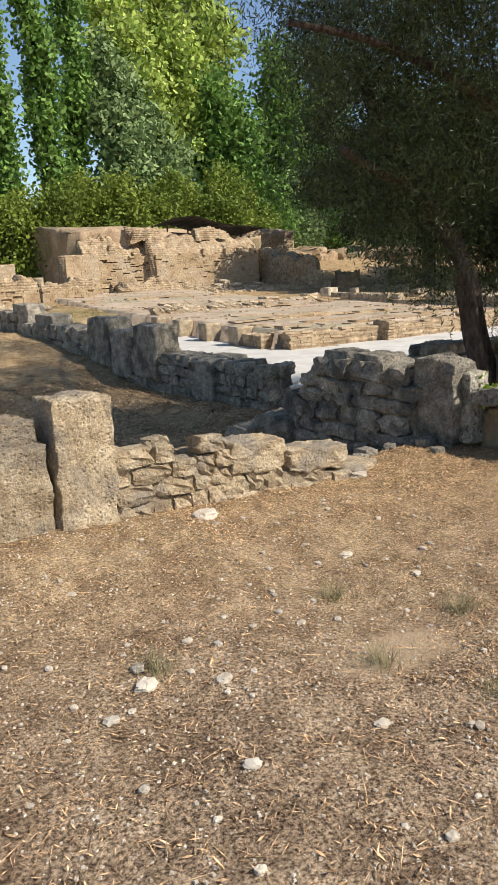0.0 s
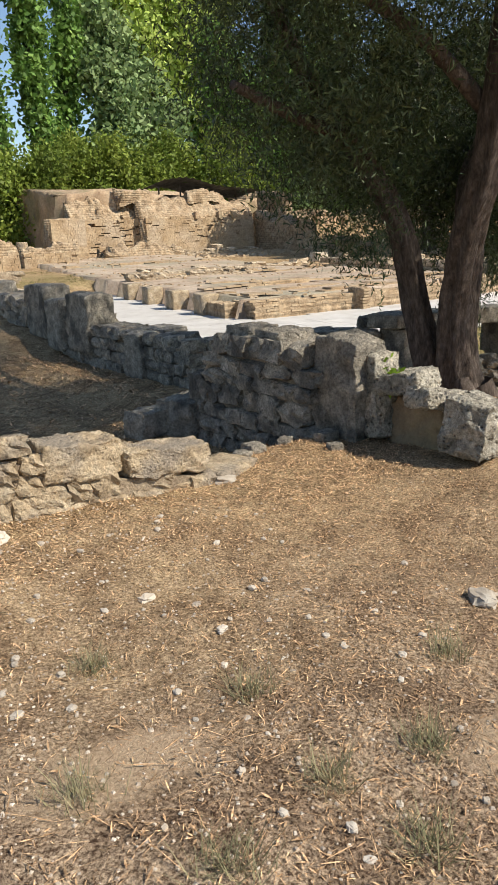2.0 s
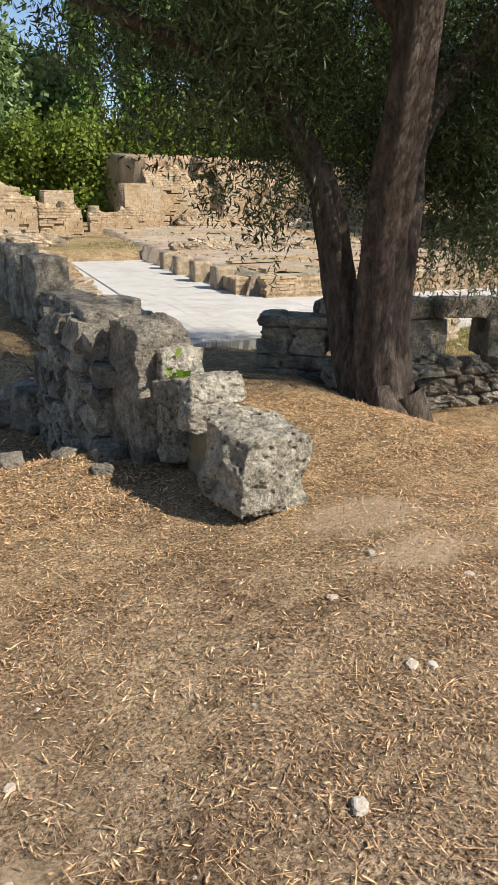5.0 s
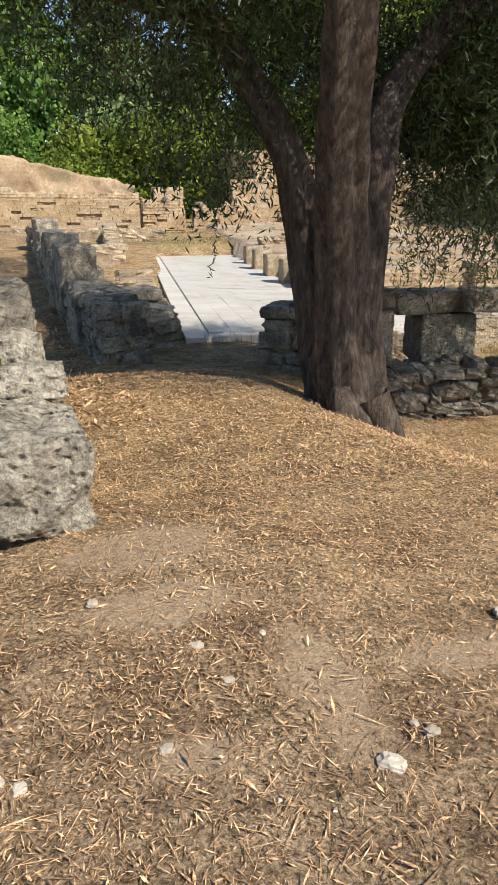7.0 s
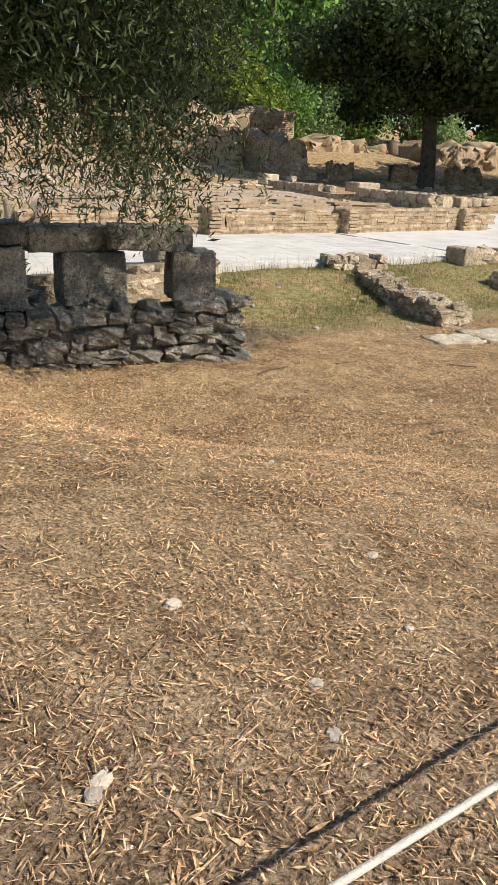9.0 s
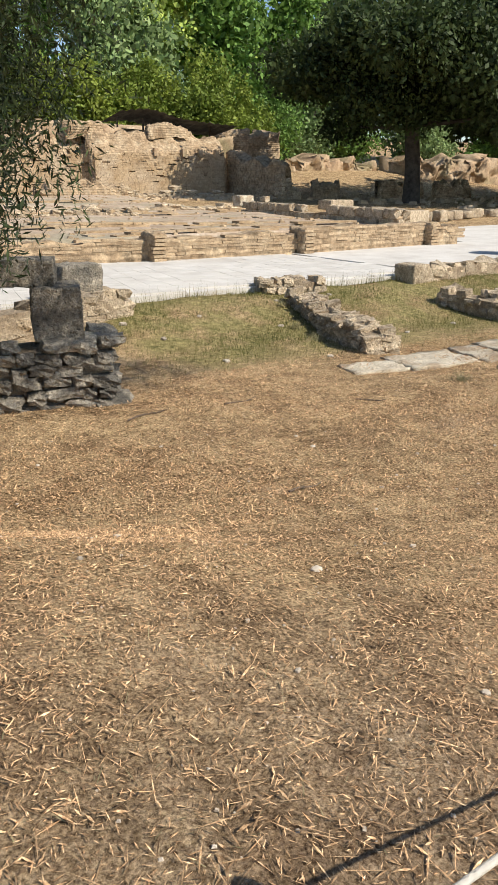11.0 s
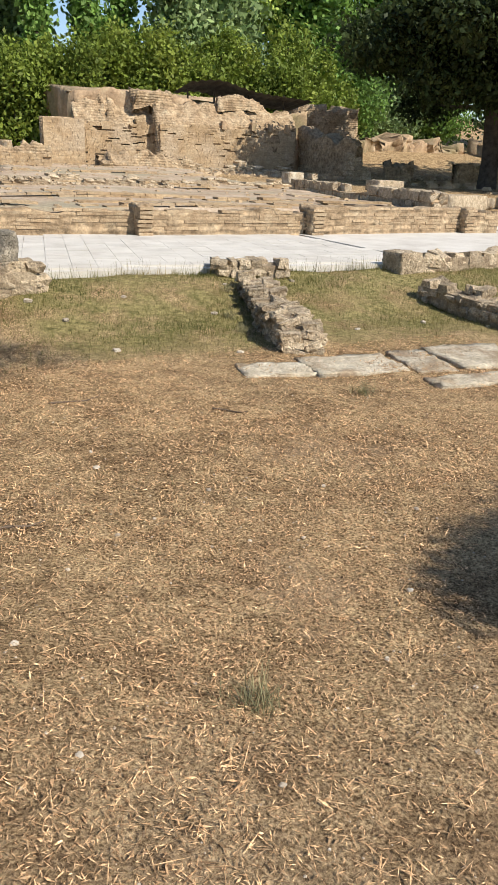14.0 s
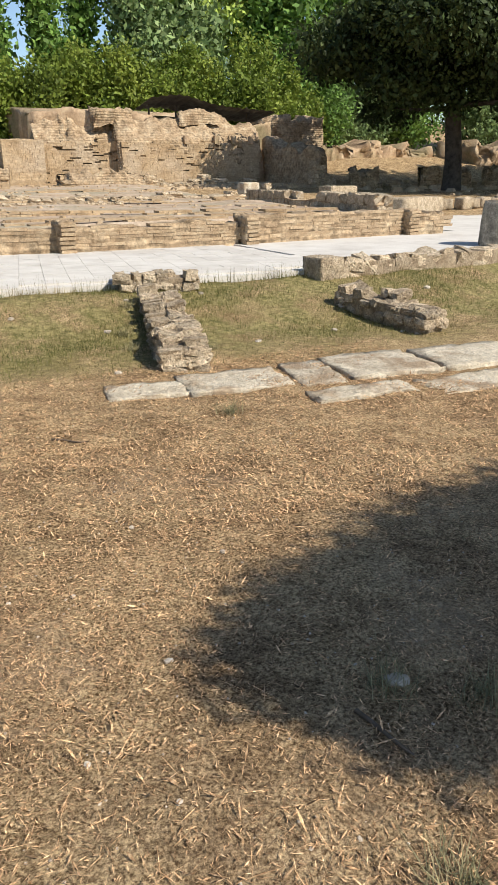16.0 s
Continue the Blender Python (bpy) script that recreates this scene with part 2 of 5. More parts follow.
def ground_material():
    m = bpy.data.materials.new("dry leaf-strewn ground")
    m.use_nodes = True
    nodes, link = m.node_tree.nodes, m.node_tree.links.new
    shader = nodes["Principled BSDF"]
    shader.inputs["Roughness"].default_value = 1.0
    shader.inputs["Specular IOR Level"].default_value = 0.1
    source = nodes.new("ShaderNodeNewGeometry").outputs["Position"]

    def noise_of(scale, detail, roughness=0.6):
        n = nodes.new("ShaderNodeTexNoise")
        n.inputs["Scale"].default_value, n.inputs["Detail"].default_value, n.inputs["Roughness"].default_value = scale, detail, roughness
        link(source, n.inputs["Vector"])
        return n.outputs["Fac"]

    def blend(fac, low, high, a, b):
        r = nodes.new("ShaderNodeMapRange")
        r.inputs["From Min"].default_value, r.inputs["From Max"].default_value = low, high
        link(fac, r.inputs["Value"])
        x = nodes.new("ShaderNodeMix")
        x.data_type = "RGBA"
        link(r.outputs["Result"], x.inputs["Factor"])
        for socket, value in (("A", a), ("B", b)):
            if isinstance(value, tuple):
                x.inputs[socket].default_value = (*value, 1)
            else:
                link(value, x.inputs[socket])
        return x.outputs["Result"]

    crumbs = blend(noise_of(58, 8, 0.8), 0.42, 0.60, (0.110, 0.070, 0.046), (0.73, 0.575, 0.42))
    straw = blend(noise_of(66, 8, 0.8), 0.42, 0.60, (0.13, 0.082, 0.042), (0.78, 0.60, 0.37))
    split = nodes.new("ShaderNodeSeparateXYZ")
    link(source, split.inputs["Vector"])
    wander = nodes.new("ShaderNodeMath")
    wander.operation = "MULTIPLY_ADD"
    link(noise_of(0.7, 5), wander.inputs[0])
    wander.inputs[1].default_value = 3.4
    slope = nodes.new("ShaderNodeMath")
    slope.operation = "MULTIPLY_ADD"
    link(split.outputs["X"], slope.inputs[0])
    slope.inputs[1].default_value = 0.22
    link(split.outputs["Y"], slope.inputs[2])
    link(slope.outputs[0], wander.inputs[2])
    base = blend(wander.outputs[0], 3.4, 6.6, crumbs, straw)
    clods = blend(noise_of(9, 9, 0.8), 0.36, 0.60, (0.53, 0.50, 0.47), (1.13, 1.11, 1.07))
    trodden = blend(noise_of(2.2, 7, 0.7), 0.38, 0.60, (0.66, 0.60, 0.56), (1.14, 1.12, 1.08))
    patches = nodes.new("ShaderNodeMix")
    patches.data_type, patches.blend_type = "RGBA", "MULTIPLY"
    patches.inputs["Factor"].default_value = 1.0
    link(clods, patches.inputs["A"])
    link(trodden, patches.inputs["B"])
    clods = patches.outputs["Result"]
    coarse = nodes.new("ShaderNodeMix")
    coarse.data_type, coarse.blend_type = "RGBA", "MULTIPLY"
    coarse.inputs["Factor"].default_value = 1.0
    link(base, coarse.inputs["A"])
    link(clods, coarse.inputs["B"])
    base = coarse.outputs["Result"]
    dust = blend(noise_of(0.9, 8, 0.7), 0.58, 0.86, base, blend(noise_of(40, 7, 0.7), 0.35, 0.65, (0.38, 0.27, 0.175), (0.58, 0.44, 0.295)))
    sand = blend(noise_of(46, 7, 0.75), 0.35, 0.65, (0.38, 0.265, 0.165), (0.60, 0.45, 0.30))
    fray = noise_of(7, 7, 0.75)
    for bx, by, ba, bb in BARE:
        lay_out = nodes.new("ShaderNodeMapping")
        lay_out.inputs["Location"].default_value = (-bx / ba, -by / bb, 0)
        lay_out.inputs["Scale"].default_value = (1 / ba, 1 / bb, 0)
        link(source, lay_out.inputs["Vector"])
        away = nodes.new("ShaderNodeVectorMath")
        away.operation = "LENGTH"
        link(lay_out.outputs["Vector"], away.inputs[0])
        edge_of = nodes.new("ShaderNodeMath")
        edge_of.operation = "MULTIPLY_ADD"
        link(fray, edge_of.inputs[0])
        edge_of.inputs[1].default_value = 2.2
        link(away.outputs["Value"], edge_of.inputs[2])
        dust = blend(edge_of.outputs[0], 1.75, 2.3, sand, dust)
    # the sparse green of the meadow by the court
    shift = nodes.new("ShaderNodeMath")
    shift.operation = "MULTIPLY_ADD"
    link(noise_of(0.8, 5), shift.inputs[0])
    shift.inputs[1].default_value = 3.0
    link(split.outputs["Y"], shift.inputs[2])
    green = blend(noise_of(12, 9, 0.8), 0.38, 0.62, (0.09, 0.085, 0.03), (0.40, 0.33, 0.15))
    east = nodes.new("ShaderNodeMapRange")
    east.inputs["From Min"].default_value, east.inputs["From Max"].default_value = 11.5, 13.5
    link(split.outputs["X"], east.inputs["Value"])
    patch = blend(noise_of(1.7, 6), 0.34, 0.54, dust, green)
    where = nodes.new("ShaderNodeMath")
    where.operation = "MULTIPLY"
    link(shift.outputs[0], where.inputs[0])
    north = nodes.new("ShaderNodeMapRange")
    north.inputs["From Min"].default_value, north.inputs["From Max"].default_value = 14.5, 13.0
    link(split.outputs["Y"], north.inputs["Value"])
    both = nodes.new("ShaderNodeMath")
    both.operation = "MULTIPLY"
    link(east.outputs["Result"], both.inputs[0])
    link(north.outputs["Result"], both.inputs[1])
    link(both.outputs[0], where.inputs[1])
    meadow = blend(where.outputs[0], 7.6, 9.2, dust, patch)
    # the grass strip behind the court
    strip = None
    for socket, low, high in (("Y", 27.0, 29.0), ("Y", 38.0, 34.0), ("X", 17.5, 15.5), ("X", 6.0, 8.0)):
        edge = nodes.new("ShaderNodeMapRange")
        edge.inputs["From Min"].default_value, edge.inputs["From Max"].default_value = low, high
        link(split.outputs[socket], edge.inputs["Value"])
        if strip is None:
            strip = edge.outputs["Result"]
        else:
            product = nodes.new("ShaderNodeMath")
            product.operation = "MULTIPLY"
            link(strip, product.inputs[0])
            link(edge.outputs["Result"], product.inputs[1])
            strip = product.outputs[0]
    ragged = nodes.new("ShaderNodeMath")
    ragged.operation = "MULTIPLY"
    link(strip, ragged.inputs[0])
    link(noise_of(0.9, 8, 0.75), ragged.inputs[1])
    meadow = blend(ragged.outputs[0], 0.36, 0.72, meadow, green)
    link(meadow, shader.inputs["Base Color"])
    relief = nodes.new("ShaderNodeBump")
    relief.inputs["Strength"].default_value, relief.inputs["Distance"].default_value = 0.9, 0.025
    link(noise_of(55, 8, 0.75), relief.inputs["Height"])
    link(relief.outputs["Normal"], shader.inputs["Normal"])
    return m


GROUND = ground_material()

# ---- mesh helpers ----
RNG = random.Random(7)


def part(name, bm, mat, parent=None, label="", smooth=False):
    """Links a bmesh as one mesh object, under a thing or a part if one is given."""
    mesh = bpy.data.meshes.new(name)
    bm.to_mesh(mesh)
    bm.free()
    return held(name, mesh, mat, parent, label, smooth)


def held(name, mesh, mat, parent=None, label="", smooth=False):
    if not mesh.materials:
        mesh.materials.append(mat)
    if smooth:
        mesh.polygons.foreach_set("use_smooth", [True] * len(mesh.polygons))
    ob = new(name, mesh)
    ob.parent = parent
    if label:
        ob["label"] = label
    return ob


def ease(a, b, v):
    t = np.clip((np.asarray(v, float) - a) / (b - a), 0, 1)
    return t * t * (3 - 2 * t)


def inside_court(x, y, grow=0.0):
    """The paved court: a strip along the terrace and an arm that runs back beside it."""
    strip = (y > 9.75 - grow) & (y < 14.9 + grow) & (x > 8.6 - grow)
    lean = (y - 10) * 0.172
    arm = (y > 9.75 - grow) & (y < 28.6 + grow) & (x > 8.55 + lean - grow) & (x < 12.2 + lean + grow)
    return (strip & (x < 60)) | arm


def ground_z(x, y):
    x, y = np.asarray(x, float), np.asarray(y, float)
    # the bank falls away to the east, steeply beside the olive tree and gently along the path
    foot_x = np.interp(y, [0.5, 1.7, 2.7, 3.8, 5.0, 6.0], [14.5, 14.2, 13.2, 10.9, 10.1, 10.0])
    brow_x = np.interp(y, [1.0, 2.5, 4.5], [8.3, 8.1, 7.9])
    z = -0.76 * ease(0, 1, (x - brow_x) / (foot_x - brow_x))
    z = z + 0.12 * np.exp(-((x - 6.65) / 0.75) ** 2 - ((y - 2.15) / 0.9) ** 2)
    z = z + 0.15 * ease(4.2, 1.4, x) * ease(2.4, 4.0, y)
    z = z - 0.05 * ease(7.0, 8.8, x) * ease(2.6, 1.0, y) * ease(11.5, 9.8, x)
    z = z - 0.08 * ease(5.6, 4.4, x) * ease(1.2, 2.8, x) * ease(3.6, 2.6, y)
    room = ease(4.2, 5.6, y) * ease(6.5, 5.8, x)
    z = z * (1 - room) + room * (-0.42 + 0.85 * ease(10, 19, y))
    entry = ease(6.0, 8.0, y) * ease(5.8, 6.5, x) * ease(10.6, 9.2, x)
    z = z * (1 - entry) - 0.40 * entry
    near = ease(7.6, 9.8, y) * ease(9.0, 10.6, x)
    z = z * (1 - near) - 0.40 * near
    rise = ease(12.0, 14.0, y)
    far = -0.42 + 0.72 * ease(16, 36, y) + 0.4 * ease(36, 48, y)
    far = np.where(x < 7.5, np.maximum(far, -0.42 + 0.85 * ease(10, 19, y)), far)
    z = z * (1 - rise) + far * rise
    z = np.where(inside_court(x, y, -0.12), -0.55, z)
    z = z + 7.0 * ease(56, 120, y) + 2.2 * ease(44, 56, y) * ease(36, 50, x)
    rough = 0.018 * np.sin(3.1 * x + 1.3 * np.sin(2.3 * y)) * np.sin(2.7 * y + 0.9 * np.sin(1.9 * x)) + 0.008 * np.sin(9.3 * x + 2 * np.sin(7 * y)) * np.sin(8.1 * y)
    return z + rough


def gz(x, y):
    return float(ground_z(x, y))


def lumpy_cube(n, seed, rough=0.10, rounding=0.22, size=(1, 1, 1), freq=1.6, pit=0.0):
    """A block of unit size (or of the size given) with worn edges and an uneven surface."""
    bm = bmesh.new()
    key = {}
    off = Vector((seed * 7.13, seed * 3.71, seed * 5.37))
    sz = Vector(size)

    def vert(p):
        k = tuple(round(c * 2 * n) for c in p)
        if k not in key:
            v = Vector(p)
            m = max(abs(c) for c in v)
            ball = v.normalized() * m
            q = v.lerp(ball, rounding)
            w = Vector((q.x * sz.x, q.y * sz.y, q.z * sz.z))
            d = noise.noise_vector(w * freq / max(0.25, min(sz)) + off) * rough * min(sz)
            if pit:
                d += noise.noise_vector(w * 17 + off) * pit * 0.030
                d += noise.noise_vector(w * 41 + off) * pit * 0.016
            key[k] = bm.verts.new((w + d) * 0.5)
        return key[k]

    for axis in range(3):
        for side in (-1, 1):
            for i in range(n):
                for j in range(n):
                    quad = []
                    for a, b in ((i, j), (i + 1, j), (i + 1, j + 1), (i, j + 1)):
                        p = [0, 0, 0]
                        p[axis], p[(axis + 1) % 3], p[(axis + 2) % 3] = side, 2 * a / n - 1, 2 * b / n - 1
                        quad.append(vert(p))
                    bm.faces.new(quad if side > 0 else quad[::-1])
    return bm


def unit_meshes(name, count, n, mat, rough, rounding, seed):
    out = []
    for i in range(count):
        mesh = bpy.data.meshes.new(name)
        bm = lumpy_cube(n, seed + i, rough, rounding)
        bm.to_mesh(mesh)
        bm.free()
        mesh.materials.append(mat)
        out.append(mesh)
    return out


ROUND_GREY = unit_meshes("grey_stone", 9, 3, GREY_STONE, 0.34, 0.30, 11)
ROUND_WARM = unit_meshes("warm_stone", 9, 3, WARM_STONE, 0.34, 0.30, 31)
ROUND_PALE = unit_meshes("pale_stone", 9, 2, RUBBLE, 0.36, 0.34, 51)
BRICKS = unit_meshes("brick", 8, 1, BRICK, 0.16, 0.0, 71)


def set_piece(name, mesh, parent, centre, size, turn=0.0, tip=0.0):
    ob = new(name, mesh)
    ob.parent = parent
    ob.matrix_basis = pose(*centre, tip, RNG.uniform(-1, 1) * abs(tip), turn) @ Matrix.Diagonal((*size, 1))
    return ob


def block(name, centre, size, mat, seed, turn=0.0, lean=(0, 0), n=8, rough=0.10, rounding=0.12, parent=None, label=""):
    """One large dressed block, worn at the edges."""
    ob = part(name, lumpy_cube(n, seed, rough, rounding, size, 1.3, 0.75), mat, parent, label, True)
    ob.matrix_basis = pose(*centre, lean[0], lean[1], turn)
    return ob


def core_wall(name, p0, p1, thick, base, top, mat, steps=24, kind="structure"):
    """The solid heart of a wall between two points, with an uneven crest. base and top are functions of the run from 0 to 1."""
    bm = bmesh.new()
    a, b = Vector(p0), Vector(p1)
    across = (b - a).normalized().orthogonal() * thick / 2
    rings = []
    for i in range(steps + 1):
        s = i / steps
        c = a.lerp(b, s)
        ring = []
        for sign, level in ((-1, base(s)), (1, base(s)), (1, top(s)), (-1, top(s))):
            wob = 0.03 * math.sin(i * 2.1 + level * 5) * thick
            q = c + across * sign * (1 + wob)
            ring.append(bm.verts.new((q.x, q.y, level)))
        rings.append(ring)
    for r0, r1 in zip(rings, rings[1:]):
        for k in range(4):
            bm.faces.new((r0[k], r1[k], r1[(k + 1) % 4], r0[(k + 1) % 4]))
    bm.faces.new(rings[0])
    bm.faces.new(rings[-1][::-1])
    bmesh.ops.recalc_face_normals(bm, faces=bm.faces)
    return part(name, bm, mat)


def rubble_wall(name, p0, p1, thick, base, top, meshes, mat, course=0.2, run=(0.2, 0.45), label="", piece="stone", tip=9.0, gap=0.94, rows=2, group=""):
    """A rubble wall: a mortar heart and stones laid in rough courses, each one a piece of its own."""
    a, b = Vector(p0), Vector(p1)
    length = (b - a).length
    wall = core_wall(name, p0, p1, thick * (0.70 if meshes is ROUND_GREY else 0.86), lambda s: base(s) - 0.25, lambda s: max(base(s) + 0.02, top(s) - course * 0.45), mat)
    tagged(wall, label, "ruined wall", group)
    turn = math.degrees(math.atan2((b - a).y, (b - a).x))
    side = Vector((-(b - a).y, (b - a).x)).normalized()
    low = min(base(i / 8) for i in range(9))
    high = max(top(i / 8) for i in range(9))
    z = low - 0.05
    while z < high:
        h = course * RNG.uniform(0.75, 1.25)
        for r in range(rows):
            off = 0 if rows == 1 else (r - 0.5) * thick * 0.5
            s = RNG.uniform(-0.12, 0.0)
            while s < length:
                w = RNG.uniform(*run)
                mid = min(max((s + w / 2) / length, 0), 1)
                limit = top(mid) + RNG.uniform(-0.06, 0.05)
                if z + h * 0.6 < limit and z + h > base(mid) - 0.06:
                    c = a.lerp(b, mid) + side * (off + RNG.uniform(-0.025, 0.025))
                    depth = thick * (0.56 if rows == 2 else 1.04) * RNG.uniform(0.9, 1.08)
                    set_piece(piece, RNG.choice(meshes), wall, (c.x, c.y, z + h / 2), (w * gap * 1.06, depth, h * gap * 1.08), turn + RNG.uniform(-1, 1) * tip * 0.6, RNG.uniform(-1, 1) * tip)
                s += w
        z += h
    return wall


def tube(bm, points, radii, sides=12, flute=0.0, seed=0.0):
    """A tapered limb along a smooth run of points."""
    pts, rad = [], []
    for i in range(len(points) - 1):
        p = [Vector(points[max(0, min(len(points) - 1, i + k))]) for k in (-1, 0, 1, 2)]
        for k in range(5):
            t = k / 5
            q = 0.5 * ((2 * p[1]) + (p[2] - p[0]) * t + (2 * p[0] - 5 * p[1] + 4 * p[2] - p[3]) * t * t + (3 * p[1] - p[0] - 3 * p[2] + p[3]) * t ** 3)
            pts.append(q)
            rad.append(radii[i] + (radii[i + 1] - radii[i]) * t)
    pts.append(Vector(points[-1]))
    rad.append(radii[-1])
    rings = []
    for i, (q, r) in enumerate(zip(pts, rad)):
        d = (pts[min(i + 1, len(pts) - 1)] - pts[max(i - 1, 0)]).normalized()
        u = d.cross(Vector((0.31, 0.87, 0.2))).normalized()
        v = d.cross(u)
        ring = []
        for k in range(sides):
            a = 2 * math.pi * k / sides
            rr = r * (1 + flute * (0.5 * math.sin(4 * a + seed + 0.07 * i) + 0.35 * math.sin(7 * a + 2 * seed - 0.05 * i)) + 0.5 * flute * noise.noise(q * 3 + Vector((a, seed, 0))))
            ring.append(bm.verts.new(q + (u * math.cos(a) + v * math.sin(a)) * rr))
        rings.append(ring)
    for r0, r1 in zip(rings, rings[1:]):
        for k in range(sides):
            bm.faces.new((r0[k], r0[(k + 1) % sides], r1[(k + 1) % sides], r1[k]))
    bm.faces.new(rings[-1])
    return bm


def leaf_cloud(name, centres, size, aspect, mat, parent, seed, droop=0.0, label=""):
    """Many small leaves, each a bent blade of two triangles, round the given centres."""
    rng = np.random.RandomState(seed)
    n = len(centres)
    d = rng.normal(size=(n, 3))
    d[:, 2] -= droop
    d /= np.linalg.norm(d, axis=1)[:, None]
    e = np.cross(d, rng.normal(size=(n, 3)))
    e /= np.linalg.norm(e, axis=1)[:, None]
    half = size * rng.uniform(0.6, 1.3, n)[:, None] / 2
    wide = half * aspect
    verts = np.stack([centres - d * half, centres + e * wide, centres + d * half, centres - e * wide], 1).reshape(-1, 3)
    return quads(name, verts, mat, parent, label)


def quads(name, verts, mat, parent=None, label=""):
    mesh = bpy.data.meshes.new(name)
    count = len(verts) // 4
    mesh.vertices.add(len(verts))
    mesh.vertices.foreach_set("co", np.asarray(verts, np.float32).ravel())
    mesh.loops.add(len(verts))
    mesh.loops.foreach_set("vertex_index", np.arange(len(verts), dtype=np.int32))
    mesh.polygons.add(count)
    mesh.polygons.foreach_set("loop_start", np.arange(0, len(verts), 4, dtype=np.int32))
    mesh.update(calc_edges=True)
    mesh.validate()
    return held(name, mesh, mat, parent, label)


def blob_points(rng, blobs, total, hollow=0.35, clump=0.16, per=14):
    """Points gathered in twig-sized clumps, spread over the shells of several uneven blobs."""
    weight = np.array([b[1][0] * b[1][1] * b[1][2] for b in blobs]) ** 0.75
    weight /= weight.sum()
    out = []
    for (c, r), w in zip(blobs, weight):
        k = max(2, int(total * w / per))
        v = rng.normal(size=(k, 3))
        v /= np.linalg.norm(v, axis=1)[:, None]
        wave = 1 + 0.16 * np.sin(5 * v[:, 0] + 7 * v[:, 1] + c[0]) + 0.12 * np.sin(9 * v[:, 2] + 4 * v[:, 0] + c[1])
        rad = (hollow ** 3 + (1 - hollow ** 3) * rng.uniform(size=k)) ** (1 / 3) * wave
        seeds = np.array(c) + v * rad[:, None] * np.array(r)
        out.append((np.repeat(seeds, per, 0) + rng.normal(size=(k * per, 3)) * clump))
    return np.concatenate(out)

# ---- ground ----
def spaced(lo, hi, fine_lo, fine_hi, step):
    """Even steps in the middle, growing steps towards both ends."""
    mid = list(np.arange(fine_lo, fine_hi + 1e-6, step))
    up, s = [mid[-1]], step
    while up[-1] < hi:
        s *= 1.25
        up.append(up[-1] + s)
    down, s = [mid[0]], step
    while down[-1] > lo:
        s *= 1.25
        down.append(down[-1] - s)
    return np.array(down[:0:-1] + mid + up[1:])


def sheet(name, xs, ys, height, mat):
    gx, gy = np.meshgrid(xs, ys)
    co = np.stack([gx, gy, height(gx, gy)], -1).reshape(-1, 3)
    w = len(xs)
    idx = np.arange(len(co)).reshape(len(ys), w)
    faces = np.stack([idx[:-1, :-1], idx[:-1, 1:], idx[1:, 1:], idx[1:, :-1]], -1).reshape(-1, 4)
    mesh = bpy.data.meshes.new(name)
    mesh.from_pydata(co.tolist(), [], faces.tolist())
    return held(name, mesh, mat, smooth=True)


tagged(sheet("ground", spaced(-500, 600, -3, 27, 0.16), spaced(-400, 700, -2, 24, 0.16), ground_z, GROUND), "dry trodden ground strewn with olive leaves and gravel", "ground", kind="structure")


def prism(name, outline, low, high, mat):
    """A flat slab over an outline, its top at high."""
    bm = bmesh.new()
    bot = [bm.verts.new((x, y, low)) for x, y in outline]
    top = [bm.verts.new((x, y, high)) for x, y in outline]
    bm.faces.new(top)
    n = len(outline)
    for i in range(n):
        bm.faces.new((bot[i], bot[(i + 1) % n], top[(i + 1) % n], top[i]))
    bmesh.ops.recalc_face_normals(bm, faces=bm.faces)
    return part(name, bm, mat)


court = prism("court_bed", [(8.5, 9.8), (58, 9.8), (58, 30), (26.2, 30), (26.2, 15.0), (13.1, 15.0), (15.45, 28.7), (11.75, 28.6)], -0.60, -0.322, PAVING)
tagged(court, "lime bed under the white court paving", "paving", kind="structure")
TILE = 0.34
tile_bm = bmesh.new()
bmesh.ops.create_cube(tile_bm, size=1.0)
tile_mesh = bpy.data.meshes.new("tile")
tile_bm.to_mesh(tile_mesh)
tile_bm.free()
tile_mesh.materials.append(PAVING)
lean = math.atan(0.172)
spots = []
for i in range(-8, 52):
    for j in range(-6, 60):
        u, v = i * TILE, j * TILE
        x = 8.9 + u * math.cos(lean) + v * math.sin(lean)
        y = 11.0 - u * math.sin(lean) + v * math.cos(lean)
        arm = 10.0 < y < 28.3 and 8.75 + (y - 10) * 0.172 < x < 12.1 + (y - 10) * 0.172
        strip = 10.0 < y < 14.5 and 8.75 + (y - 10) * 0.172 < x < 19.7
        if arm or strip:
            spots.append((y, x))
spots.sort()
rest = []
for k, (y, x) in enumerate(spots):
    z = -0.312 + RNG.uniform(-0.002, 0.002)
    if k < 300:
        set_piece("tile", tile_mesh, court, (x, y, z), (TILE * 0.985, TILE * 0.985, 0.03), -math.degrees(lean))
    else:
        h = TILE * 0.4925
        for su, sv in ((-1, -1), (1, -1), (1, 1), (-1, 1)):
            rest.append((x + su * h * math.cos(lean) + sv * h * math.sin(lean), y - su * h * math.sin(lean) + sv * h * math.cos(lean), z + 0.015))
quads("paving", np.array(rest), PAVING, court)["kind"] = "stuff"
far_court = prism("court_paving", [(19.9, 9.86), (58, 9.86), (58, 30), (26.3, 30), (26.3, 15.0), (19.9, 15.0)], -0.36, -0.30, PAVING)
tagged(far_court, "white lime paving of the long court, sunlit", "paving", kind="structure")


